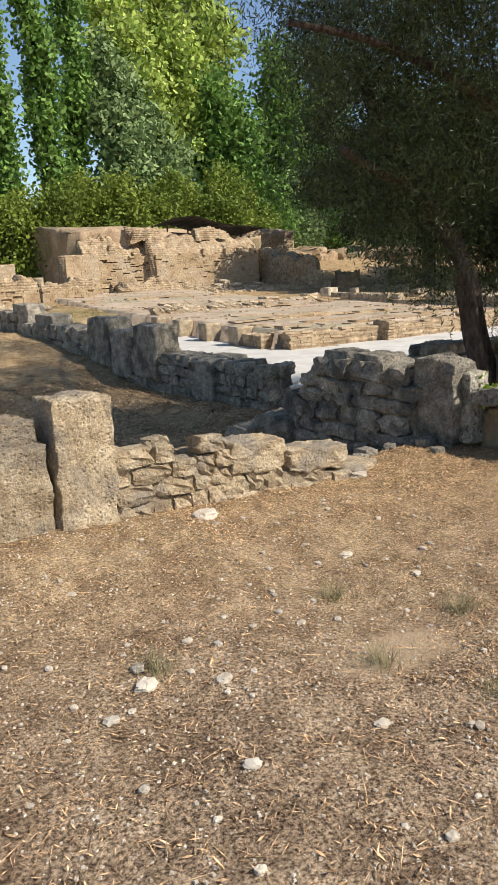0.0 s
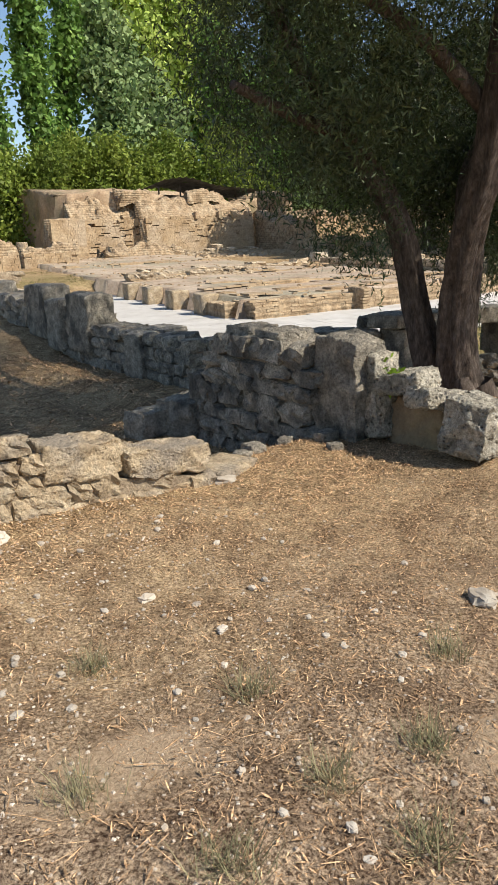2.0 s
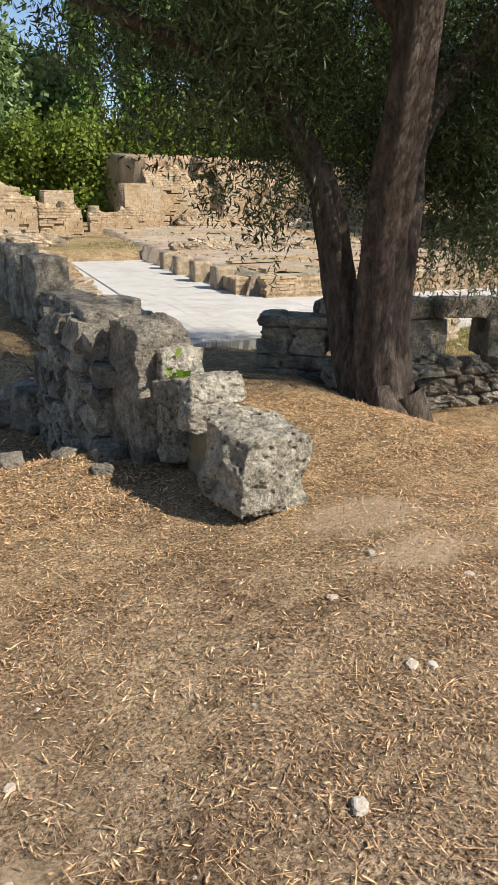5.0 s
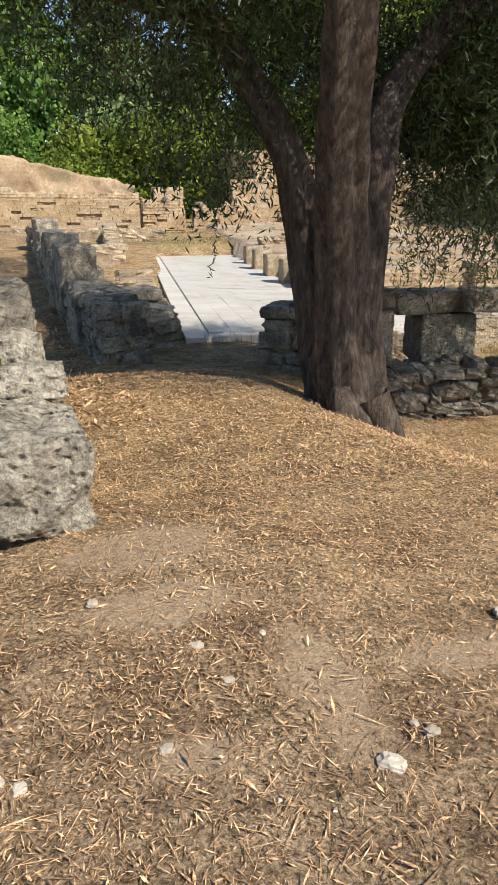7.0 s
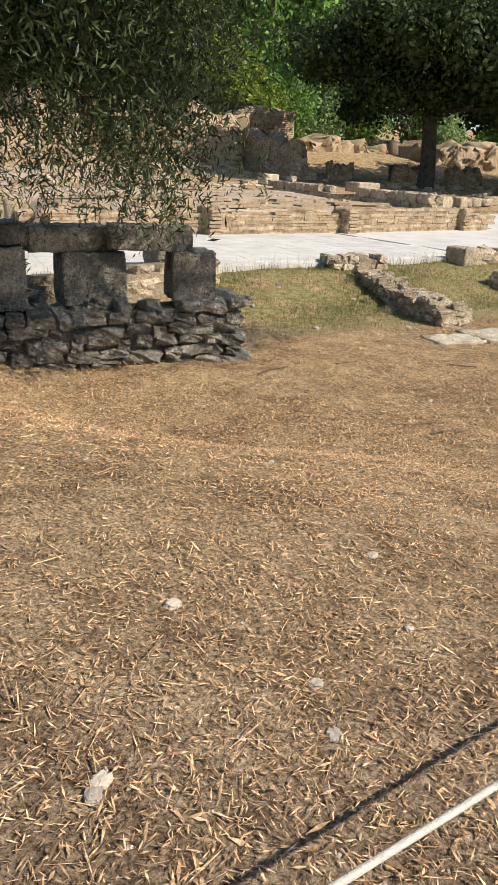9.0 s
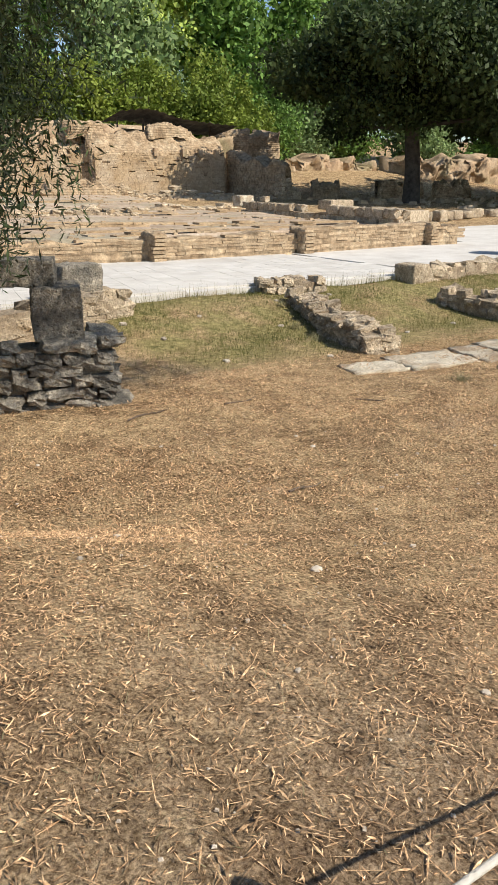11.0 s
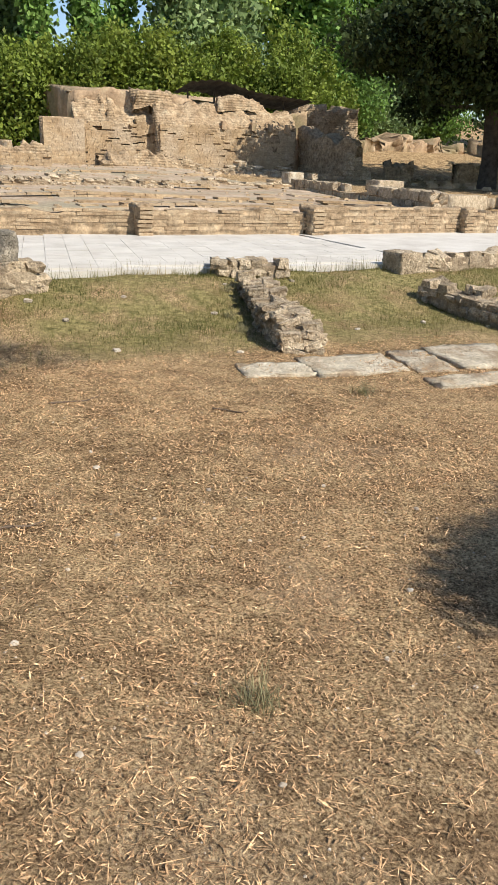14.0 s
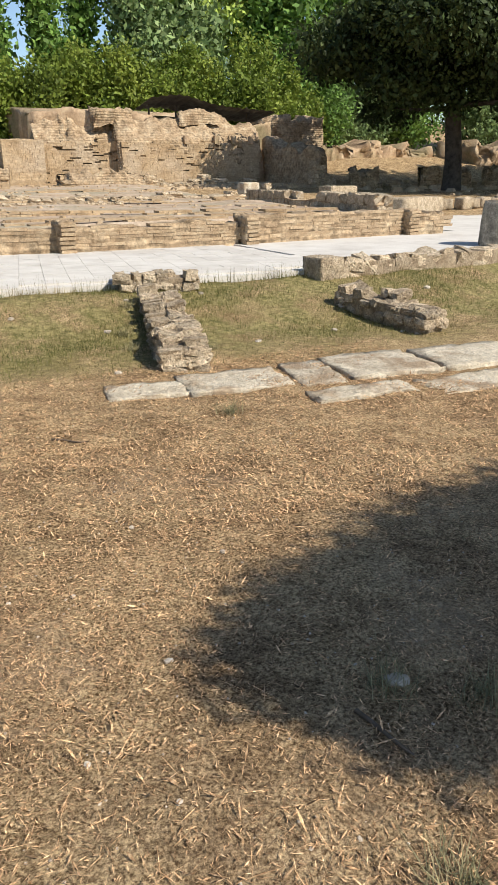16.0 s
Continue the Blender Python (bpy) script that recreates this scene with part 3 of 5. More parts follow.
# ---- terrace and its brick front ----
def terrace_z(x, y):
    z = 0.16 + 0.06 * ease(16, 28, y) + 0.50 * ease(28, 45, y)
    z = z + 0.05 * np.sin(0.9 * x + np.sin(0.6 * y)) * np.sin(0.7 * y) * ease(14.6, 17, y)
    edge = 12.75 + (y - 15) * 0.175
    inside = (y > 14.95) & (x > edge) & (x < 24.6 + 0.12 * (y - 15))
    return np.where(inside, z, -0.7)


tagged(sheet("terrace", np.arange(12.2, 31, 0.3), np.arange(14.6, 47.5, 0.3), terrace_z, TERRACE), "pale eroded earth terrace inside the ruin", "terrace", kind="structure")


def brick_front(p0, p1, top, label, limit):
    wall = core_wall("brick_wall", p0, p1, 0.5, lambda s: -0.5, lambda s: top(s) - 0.05, CORE, 40)
    tagged(wall, label, "ruined wall", "brick front of the terrace")
    a, b = Vector(p0), Vector(p1)
    length = (b - a).length
    turn = math.degrees(math.atan2((b - a).y, (b - a).x))
    out = Vector(((b - a).y, -(b - a).x)).normalized() * 0.22
    z, made = -0.20, 0
    while z < 0.6:
        h = 0.058 if RNG.random() < 0.85 else 0.085
        s = RNG.uniform(-0.2, 0)
        skip = RNG.random() < 0.12
        while s < length:
            w = RNG.uniform(0.24, 0.62)
            mid = min(max((s + w / 2) / length, 0), 1)
            if z + h < top(mid) + RNG.uniform(-0.05, 0.03) and RNG.random() > (0.75 if skip else 0.28) and made < limit:
                c = a.lerp(b, mid) + out * RNG.uniform(0.79, 0.87)
                set_piece("brick", RNG.choice(BRICKS), wall, (c.x, c.y, z + h / 2), (w * 0.98, 0.16, h * 0.96), turn + RNG.uniform(-0.8, 0.8), RNG.uniform(-1.5, 1.5))
                made += 1
            s += w
        z += h + 0.006
    return wall


def crest(base, amp, seed):
    return lambda s: base + amp * (noise.noise(Vector((s * 6, seed, 0.3))) + 0.5 * noise.noise(Vector((s * 17, seed, 1.3))))


brick_front((12.9, 14.9), (16.3, 14.75), crest(0.17, 0.10, 1), "low eroded brick wall at the foot of the terrace", 230)
brick_front((16.5, 14.6), (20.0, 14.65), crest(0.22, 0.10, 2), "low eroded brick wall with crumbling mortar courses", 230)
brick_front((20.35, 14.55), (24.4, 14.95), crest(0.30, 0.10, 3), "low eroded brick wall with a ragged crest", 260)
brick_front((24.75, 14.75), (25.5, 14.75), crest(0.24, 0.08, 4), "short orange brick wall stub at the court", 60)
for x, y, seed in ((16.4, 14.5, 3), (20.2, 14.42, 4), (24.62, 14.78, 5)):
    pier = block("brick_pier", (x, y, -0.02), (0.30, 0.55, 0.62), CORE, seed, 4, rough=0.3, rounding=0.1)
    tagged(pier, "ragged brick and mortar pier in the terrace wall", "pier", "piers of the terrace wall")
    for k in range(7):
        set_piece("brick", RNG.choice(BRICKS), pier, (RNG.uniform(-0.03, 0.03), -0.25, -0.25 + k * 0.08), (0.3, 0.1, 0.055), RNG.uniform(-6, 6), 3)
brick_front((12.75, 15.4), (13.0, 16.6), crest(0.12, 0.08, 7), "low brick return wall at the corner of the terrace", 60)
# worn brick courses that step across the terrace
def worn_course(y, rise, seed, x0, x1):
    rng = random.Random(seed)
    verts, faces = [], []
    for row in range(max(1, round(rise / 0.06))):
        x = x0 + rng.uniform(0, 0.3)
        while x < x1:
            w = rng.uniform(0.25, 0.6)
            if noise.noise(Vector((x * 0.45, seed, row * 0.8))) > -0.02 and rng.random() > 0.03:
                yy = y + 0.16 * noise.noise(Vector((x * 0.3, seed, 2))) + row * 0.10 + rng.uniform(-0.025, 0.025)
                z = float(terrace_z(x, yy + 0.3)) - 0.02 + row * 0.06
                i = len(verts)
                for zz in (z, z + 0.055):
                    verts += [(x, yy, zz), (x + w - 0.015, yy, zz), (x + w - 0.015, yy + 0.4, zz), (x, yy + 0.4, zz)]
                faces += [(i, i + 1, i + 5, i + 4), (i + 1, i + 2, i + 6, i + 5), (i + 3, i, i + 4, i + 7), (i + 4, i + 5, i + 6, i + 7)]
            x += w
    mesh = bpy.data.meshes.new("worn_courses")
    mesh.from_pydata(verts, [], faces)
    tagged(held("worn_courses", mesh, BRICK_MANY), "worn brick courses stepping up the terrace", "brickwork", kind="stuff")


for k, (y, rise) in enumerate(((15.45, 0.12), (16.2, 0.06), (17.2, 0.12), (18.7, 0.12), (20.8, 0.06), (25.6, 0.18), (36.0, 0.12))):
    worn_course(y, rise, 90 + k, 13.2 + (y - 15) * 0.18, 24.0 + (y - 15) * 0.12)
rubble_wall("stone_wall", (15.3, 26.0), (20.8, 25.5), 0.5, lambda s: 0.12, lambda s: 0.40 + 0.06 * math.sin(12 * s), ROUND_PALE, MORTAR, 0.12, (0.14, 0.36), "low band of pale rubble across the terrace", rows=1)
# the wall that runs back behind the brick front
rubble_wall("stone_wall", (24.7, 15.8), (26.6, 27.0), 0.5, lambda s: -0.05, lambda s: 0.50 + 0.12 * math.sin(9 * s) + 0.1 * s, ROUND_PALE, CORE, 0.24, (0.3, 0.7), "low shaded rubble wall behind the brick front")
tagged(block("marble_block", (26.7, 27.6, 0.62), (0.7, 0.6, 0.45), MARBLE, 9), "squared pale stone block on a ruined wall", "stone block")
tagged(block("marble_block", (27.6, 22.5, 0.55), (1.1, 0.8, 0.35), RUBBLE, 10), "flat pale stone slab lying on the wall", "stone block")
tagged(block("stone_slab", (29.5, 21.0, 0.1), (2.4, 1.2, 0.5), RUBBLE, 12, 20), "broken pale stone slab beside the court", "stone block")
for k in range(16):
    x = 28 + k * 0.8
    tagged(block("field_stone", (x, 21.4 + 0.25 * k + RNG.uniform(-0.3, 0.3), 0.0), (RNG.uniform(0.5, 0.9), 0.5, RNG.uniform(0.3, 0.5)), RUBBLE, 20 + k, RNG.uniform(0, 90), n=4, rough=0.25, rounding=0.3), "pale rough stone at the edge of the court", "stone", "stones along the court edge")
# the rubble line across the terrace
rubble_wall("stone_wall", (16.5, 28.5), (27.5, 29.6), 0.6, lambda s: 0.1, lambda s: 0.42 + 0.08 * math.sin(21 * s), ROUND_PALE, MORTAR, 0.16, (0.25, 0.7), "low band of rubble across the terrace", rows=1)
# piers at the side of the court arm
for k, (x, y) in enumerate(((12.9, 16.9), (13.25, 19.0), (13.7, 21.3), (14.2, 23.6))):
    tagged(block("stone_pier", (x, y, -0.05), (0.55, 0.6, 0.62), WARM_STONE, 40 + k, -10, rough=0.07, rounding=0.07), "square plastered stone pier beside the court", "pier", "piers beside the court")
    tagged(block("low_wall", (x + 0.55, y + 0.95, -0.12), (0.4, 1.0, 0.42), WARM_STONE, 50 + k, -10, rough=0.12), "low plastered wall between court piers", "ruined wall", "low walls between the piers")

# ---- the high ruin ----
def many_bricks(name, p0, p1, low, top, parent, h=0.075, run=(0.3, 0.7), out=0.10, drop=0.14, seed=1):
    """A face of brickwork far off: every brick its own box, joined into one mesh."""
    rng = random.Random(seed)
    a, b = Vector(p0), Vector(p1)
    length = (b - a).length
    d = (b - a).normalized()
    nrm = Vector((d.y, -d.x))
    verts, faces = [], []
    z = low
    while z < 6:
        s = rng.uniform(-0.3, 0)
        while s < length:
            w = rng.uniform(*run)
            s0, s1 = max(s, 0), min(s + w - 0.02, length)
            if s1 - s0 > 0.06 and z + h < top((s0 + s1) / 2 / length) and rng.random() > drop:
                proud = out + rng.uniform(0.0, 0.016)
                i = len(verts)
                for zz in (z, z + h * 0.975):
                    for ss, dd in ((s0, -0.25), (s1, -0.25), (s1, proud), (s0, proud)):
                        q = a + d * ss + nrm * dd
                        verts.append((q.x, q.y, zz))
                faces += [(i, i + 3, i + 2, i + 1), (i + 4, i + 5, i + 6, i + 7), (i + 2, i + 3, i + 7, i + 6), (i + 1, i + 2, i + 6, i + 5), (i + 3, i, i + 4, i + 7)]
            s += w
        z += h
        if z > max(top(k / 20) for k in range(21)):
            break
    mesh = bpy.data.meshes.new(name)
    mesh.from_pydata(verts, [], faces)
    ob = held(name, mesh, BRICK_MANY, parent)
    ob["kind"] = "stuff"
    return ob


def massif(name, p0, p1, thick, low, top, mat, label, steps=80, rough=0.35, seed=0.0, levels=18, shelf=None):
    """A thick eroded wall with a ragged crest and an uneven face."""
    a, b = Vector(p0), Vector(p1)
    side = Vector((-(b - a).y, (b - a).x)).normalized()
    bm = bmesh.new()
    grid = []
    for i in range(steps + 1):
        s = i / steps
        c = a.lerp(b, s)
        col = []
        t = top(s)
        profile = [(0.0, low + (t - low) * k / levels) for k in range(levels + 1)] + [(thick * k / 4, t) for k in range(1, 5)] + [(thick, low)]
        if shelf:
            # above the shelf the face slopes back
            profile = [(shelf[1] * max(0.0, (z - shelf[0]) / max(0.2, t - shelf[0])) if z > shelf[0] and off < shelf[1] else off, z) for off, z in profile]
        for off, z in profile:
            q = Vector((c.x + side.x * off, c.y + side.y * off, z))
            q += noise.noise_vector(q * 0.9 + Vector((seed, 0, 0))) * rough + noise.noise_vector(q * 2.7) * rough * 0.5 + noise.noise_vector(q * 6.1) * rough * 0.25
            col.append(bm.verts.new(q))
        grid.append(col)
    for c0, c1 in zip(grid, grid[1:]):
        for k in range(len(c0) - 1):
            bm.faces.new((c0[k], c1[k], c1[k + 1], c0[k + 1]))
    for col in (grid[0], grid[-1]):
        bm.faces.new(col)
    bmesh.ops.recalc_face_normals(bm, faces=bm.faces)
    ob = part(name, bm, mat, smooth=True)
    return tagged(ob, label, "earth bank" if mat == EARTH else "ruined wall")


main = massif("high_wall", (27.1, 45.5), (36.4, 45.7), 1.6, 0.3, crest(4.45, 0.4, 5), CORE, "high eroded brick wall of the ruin, sunlit", rough=0.24, levels=26, shelf=(3.3, 1.1))
many_bricks("brickwork", (27.1, 45.45), (36.3, 45.65), 0.55, lambda s: 3.15 + 0.2 * noise.noise(Vector((s * 5, 2, 0))), main, drop=0.04, seed=2)
left = massif("high_wall", (22.5, 46.6), (27.2, 46.5), 1.4, 0.3, crest(4.3, 0.4, 8), CORE, "recessed eroded brick wall of the ruin, sunlit", rough=0.3, seed=4, levels=26, shelf=(2.9, 1.0))
many_bricks("brickwork", (22.5, 46.5), (27.2, 46.4), 0.6, lambda s: 3.1 + 0.5 * noise.noise(Vector((s * 7, 6, 0))), left, drop=0.1, seed=3)
# beam holes along the top of the brick face are small dark niches
for x in (31.2, 33.2, 34.4, 35.6):
    niche = part("niche", lumpy_cube(2, int(x * 7), 0.2, 0.2, (0.28, 0.3, 0.5)), EARTH, main)
    niche.matrix_basis = pose(x, 45.42, 3.25)
# buttress, brick pillars and column stubs to the west
for p0, p1, z, label in (((20.2, 45.0), (22.5, 45.0), 3.15, "square brick pillar of the ruin with thin courses"), ((15.8, 47.0), (17.6, 47.0), 2.7, "broken brick pillar of the ruin")):
    pil = massif("brick_pillar", p0, p1, 1.2, 0.3, lambda s, z=z: z, CORE, label, 10, 0.05)
    many_bricks("brickwork", p0, p1, 0.5, lambda s, z=z: z, pil, 0.13, (0.4, 0.8), 0.02, 0.0, 5)
for x, h in ((18.1, 1.25), (19.0, 0.9)):
    bm = bmesh.new()
    tube(bm, [(0, 0, 0), (0, 0, h * 0.5), (0, 0, h)], [0.36, 0.34, 0.33], 14, 0.03)
    col = part("column_stub", bm, WARM_STONE, smooth=True)
    col.location = (x, 44.6, gz(x, 44.6) - 0.05)
    tagged(col, "weathered stump of a stone column", "column", "column stumps before the ruin")
foot = massif("fallen_masonry", (22.8, 43.2), (28.0, 42.6), 1.6, 0.2, crest(1.25, 0.5, 11), CORE, "heap of fallen brick masonry below the high wall", 36, 0.35, 2.0, 6)
rubble_wall("stone_wall", (27.0, 43.0), (34.5, 43.6), 0.8, lambda s: 0.4, lambda s: 0.95 + 0.2 * math.sin(13 * s), ROUND_PALE, MORTAR, 0.22, (0.4, 0.9), "rough rubble footing below the high wall", rows=1)
# spur wall that comes forward at the east end
spur = massif("spur_wall", (36.9, 46.2), (37.6, 40.6), 1.0, 0.2, lambda s: 3.35 - 1.0 * s + 0.2 * math.sin(16 * s), CORE, "broken spur wall of brick rubble, its face in shade", 40, 0.22, 6.0, 10)
rubble_wall("stone_wall", (37.2, 40.4), (38.4, 40.2), 0.9, lambda s: 0.2, lambda s: 2.1 - 1.2 * s, ROUND_PALE, CORE, 0.25, (0.25, 0.5), "ragged rubble end of the spur wall")
# dark tall masonry behind the spur
massif("tower_wall", (38.6, 50.0), (43.4, 49.4), 2.0, 0.2, crest(5.0, 0.4, 15), CORE, "tall dark ruined masonry behind the spur wall", 30, 0.3, 9.0, 12)
massif("tower_wall", (43.9, 53.5), (45.6, 53.5), 1.2, 0.2, crest(4.9, 0.3, 16), CORE, "sunlit brick stump behind the ruin", 14, 0.2, 12.0, 10)
# earth heaped behind and above the walls
massif("earth_bank", (22.3, 66.0), (22.7, 47.9), 12.0, 0.2, lambda s: 6.6 - 1.9 * s + 0.15 * math.sin(11 * s), EARTH, "sloping bank of bare reddish earth", 90, 0.24, 3.0, 16)
massif("earth_bank", (22.6, 47.7), (38.0, 47.2), 6.0, 0.2, lambda s: 4.75 + 0.25 * math.sin(7 * s) - 0.55 * float(ease(0.42, 0.6, s)), EARTH, "bare earth heaped on top of the ruin", 90, 0.24, 14.0, 16)
massif("earth_bank", (4.0, 53.0), (15.8, 53.6), 3.0, 0.2, lambda s: 5.3 - 2.3 * s, EARTH, "bare earth slope below the bushes", 60, 0.24, 31.0, 14)
massif("masonry_lump", (26.0, 46.4), (28.3, 46.6), 0.9, 3.9, crest(4.95, 0.25, 21), CORE, "lump of broken masonry on the ruin", 14, 0.3, 17.0, 5)
massif("masonry_lump", (31.2, 46.3), (34.2, 46.4), 0.8, 4.0, crest(4.9, 0.2, 22), CORE, "lump of broken masonry on the ruin", 14, 0.3, 19.0, 5)
for k, (x0, y0, x1, y1, z, label) in enumerate(((46, 54, 58, 55, 3.2, "rounded bank of pale earth behind the tree"), (58, 50, 74, 46, 3.4, "bank of pale earth with broken walls"), (74, 46, 96, 40, 3.6, "long bank of pale earth beyond the tree"))):
    massif("earth_bank", (x0, y0), (x1, y1), 7.0, -0.2, crest(z, 1.0, 30 + k), EARTH, label, 80, 0.6, 20.0 + k, 14)
# corrugated shelter roof on posts
bm = bmesh.new()
nx = 60
rows_ = []
for j in range(2):
    row = []
    for i in range(nx + 1):
        s = i / nx
        z = 5.55 + 0.42 * math.exp(-((s - 0.22) / 0.2) ** 2) - 0.45 * s + 0.04 * math.sin(i * 1.6)
        row.append(bm.verts.new((29.6 + 8.8 * s, 46.9 + 3.6 * j, z - 0.45 * j)))
    rows_.append(row)
for i in range(nx):
    bm.faces.new((rows_[0][i], rows_[0][i + 1], rows_[1][i + 1], rows_[1][i]))
bmesh.ops.solidify(bm, geom=bm.faces[:], thickness=0.12)
roof = new("shelter_roof")
tagged(roof, "sagging dark corrugated shelter roof above the ruin", "roof")
part("roof_sheet", bm, SHEET, roof)
for x in (29.8, 31.6, 34.0, 36.6):
    bm = bmesh.new()
    tube(bm, [(x, 48.0, 4.2), (x, 48.0, 4.9), (x, 48.0, 5.4)], [0.06, 0.06, 0.06], 8)
    part("post", bm, DARK_BARK, roof)
# low broken walls in front of the tree, further east
for k, (x, y, w, h) in enumerate(((44.0, 38.5, 3.0, 0.9), (48.5, 38.0, 2.4, 0.8), (52.0, 34.5, 4.0, 0.9), (57.0, 37.0, 5.0, 1.0), (40.0, 40.5, 1.6, 0.8), (60.0, 32.0, 4.0, 0.7))):
    massif("broken_wall", (x, y), (x + w, y - 0.8), 0.9, -0.2, crest(0.55 + h, 0.4, 60 + k), CORE, "low broken rubble wall under the trees", 20, 0.3, 40.0 + k, 5)

# ---- walls round the sunken room ----
# low wall of blocks on the edge of the path
tagged(block("pillar_stone", (1.83, 4.12, 0.52), (0.45, 0.34, 1.08), WARM_STONE, 101, 1, (0, 1.0), 36, 0.12, 0.08), "upright pitted limestone pillar in the low wall", "stone pillar")
for k, (x, y, z, sx, sy, sz, t) in enumerate(((0.92, 4.22, 0.42, 1.35, 0.5, 0.72, 1), (1.25, 4.25, 0.84, 0.55, 0.42, 0.18, 8), (-0.1, 4.3, 0.38, 0.7, 0.5, 0.7, 0))):
    tagged(block("wall_block", (x, y, z), (sx, sy, sz), WARM_STONE, 110 + k, t, n=22, rough=0.10), "large pitted limestone block in the low wall", "stone block", "blocks of the low wall")
rubble_wall("rubble_wall", (2.1, 4.25), (3.1, 4.2), 0.42, lambda s: 0.12 - 0.04 * s, lambda s: 0.62 - 0.14 * s, ROUND_WARM, MORTAR, 0.17, (0.15, 0.36), "low wall of rough limestone rubble")
for k, (x, y, z, sx, sy, sz, t) in enumerate(((3.36, 4.16, 0.36, 0.60, 0.34, 0.26, 4), (4.02, 4.12, 0.23, 0.70, 0.30, 0.21, -2))):
    tagged(block("wall_block", (x, y, z), (sx, sy, sz), WARM_STONE, 120 + k, t, (0, 5), 20, 0.26, 0.16), "flat pitted limestone block on the low wall", "stone block", "blocks of the low wall")
rubble_wall("rubble_wall", (3.0, 4.2), (4.3, 4.15), 0.36, lambda s: 0.1 - 0.1 * s, lambda s: 0.34 - 0.22 * s, ROUND_WARM, MORTAR, 0.13, (0.15, 0.35), "rubble footing under the low wall", rows=1)
tagged(block("flat_stone", (4.6, 4.2, -0.02), (0.5, 0.4, 0.14), WARM_STONE, 131, 20, n=6), "flat broken stone at the end of the wall", "stone")

# tall wall of standing slabs and rubble
rubble_wall("rubble_wall", (6.02, 6.5), (5.98, 4.55), 0.5, lambda s: -0.42 + 0.28 * s, lambda s: 0.30 + 0.50 * float(ease(0.0, 0.34, s)) + 0.04 * math.sin(11 * s), ROUND_GREY, MORTAR, 0.20, (0.2, 0.42), "wall of dark weathered limestone blocks", tip=15.0)
tagged(block("standing_slab", (6.0, 6.42, -0.06), (0.42, 0.26, 0.80), GREY_STONE, 141, 5, (0, -3), 20, 0.14, 0.16), "upright weathered stone slab at the wall's end", "standing stone")
tagged(block("standing_slab", (6.04, 4.24, 0.40), (0.40, 0.56, 1.06), GREY_STONE, 142, 2, (2, 0), 36, 0.20, 0.24), "tall upright grey limestone slab with lichen", "standing stone")
tagged(block("standing_slab", (6.12, 3.93, 0.40), (0.30, 0.24, 0.76), PALE_STONE, 143, -8, (-6, 0), 20, 0.16, 0.22), "rounded grey limestone slab beside the tall one", "standing stone")
for k, (x, y, z, sx, sy, sz, t) in enumerate(((6.05, 5.68, 0.78, 0.42, 0.40, 0.22, 3), (6.05, 5.16, 0.78, 0.44, 0.44, 0.22, -5), (5.82, 6.65, -0.2, 0.5, 0.55, 0.45, 15), (5.5, 6.9, -0.28, 0.6, 0.4, 0.35, 8))):
    tagged(block("wall_block", (x, y, z), (sx, sy, sz), GREY_STONE, 150 + k, t, n=16, rough=0.2, rounding=0.2), "dark weathered limestone block on the wall", "stone block", "blocks of the tall wall")
# blocks that slope down to the path
tagged(block("fallen_block", (6.12, 3.62, 0.56), (0.42, 0.42, 0.17), PALE_STONE, 161, 12, (-10, 0), 30, 0.28, 0.2), "grey pitted limestone block lying on the slope", "stone block")
tagged(block("fallen_block", (6.10, 3.30, 0.46), (0.46, 0.34, 0.16), PALE_STONE, 162, -15, (-8, 8), 30, 0.30, 0.2), "pale wedge of limestone lying on the slope", "stone block")
tagged(block("fallen_block", (6.13, 2.94, 0.29), (0.46, 0.38, 0.44), PALE_STONE, 163, 10, (7, 2), 40, 0.24, 0.16), "large pitted limestone block at the end of the wall", "stone block")
tagged(block("earth_mound", (6.24, 3.38, 0.10), (0.24, 1.0, 0.62), EARTH, 165, 2, (9, 0), 20, 0.3, 0.4), "mound of bare earth under the fallen blocks", "earth mound")
for k, (x, y, s) in enumerate(((5.72, 4.2, 0.15), (5.5, 4.5, 0.13), (5.15, 4.5, 0.16), (4.95, 4.4, 0.12), (5.6, 3.95, 0.10))):
    tagged(block("field_stone", (x, y, gz(x, y) + s * 0.2), (s * 1.4, s, s * 0.7), GREY_STONE, 170 + k, k * 40, n=5, rough=0.25, rounding=0.3), "small grey stone at the foot of the wall", "stone", "stones at the foot of the wall")

# long wall between room and court
def west_base(s):
    return gz(6.9, 8.7 + 10.5 * s)


rubble_wall("rubble_wall", (7.45, 8.7), (7.4, 12.0), 0.62, lambda s: -0.42, lambda s: 0.24 + 0.16 * ease(0.1, 0.4, s), ROUND_GREY, MORTAR, 0.19, (0.2, 0.42), "long wall of dark rubble and blocks")
rubble_wall("rubble_wall", (7.4, 12.0), (7.3, 15.2), 0.62, lambda s: -0.35 + 0.5 * s, lambda s: 0.52 + 0.22 * s, ROUND_GREY, MORTAR, 0.22, (0.22, 0.5), "long wall of dark rubble and blocks")
rubble_wall("rubble_wall", (7.3, 15.2), (7.3, 20.6), 0.7, lambda s: 0.15 + 0.35 * s, lambda s: 0.66 + 0.3 * s + 0.12 * math.sin(9 * s), ROUND_GREY, MORTAR, 0.28, (0.35, 0.7), "far end of the long rubble wall")
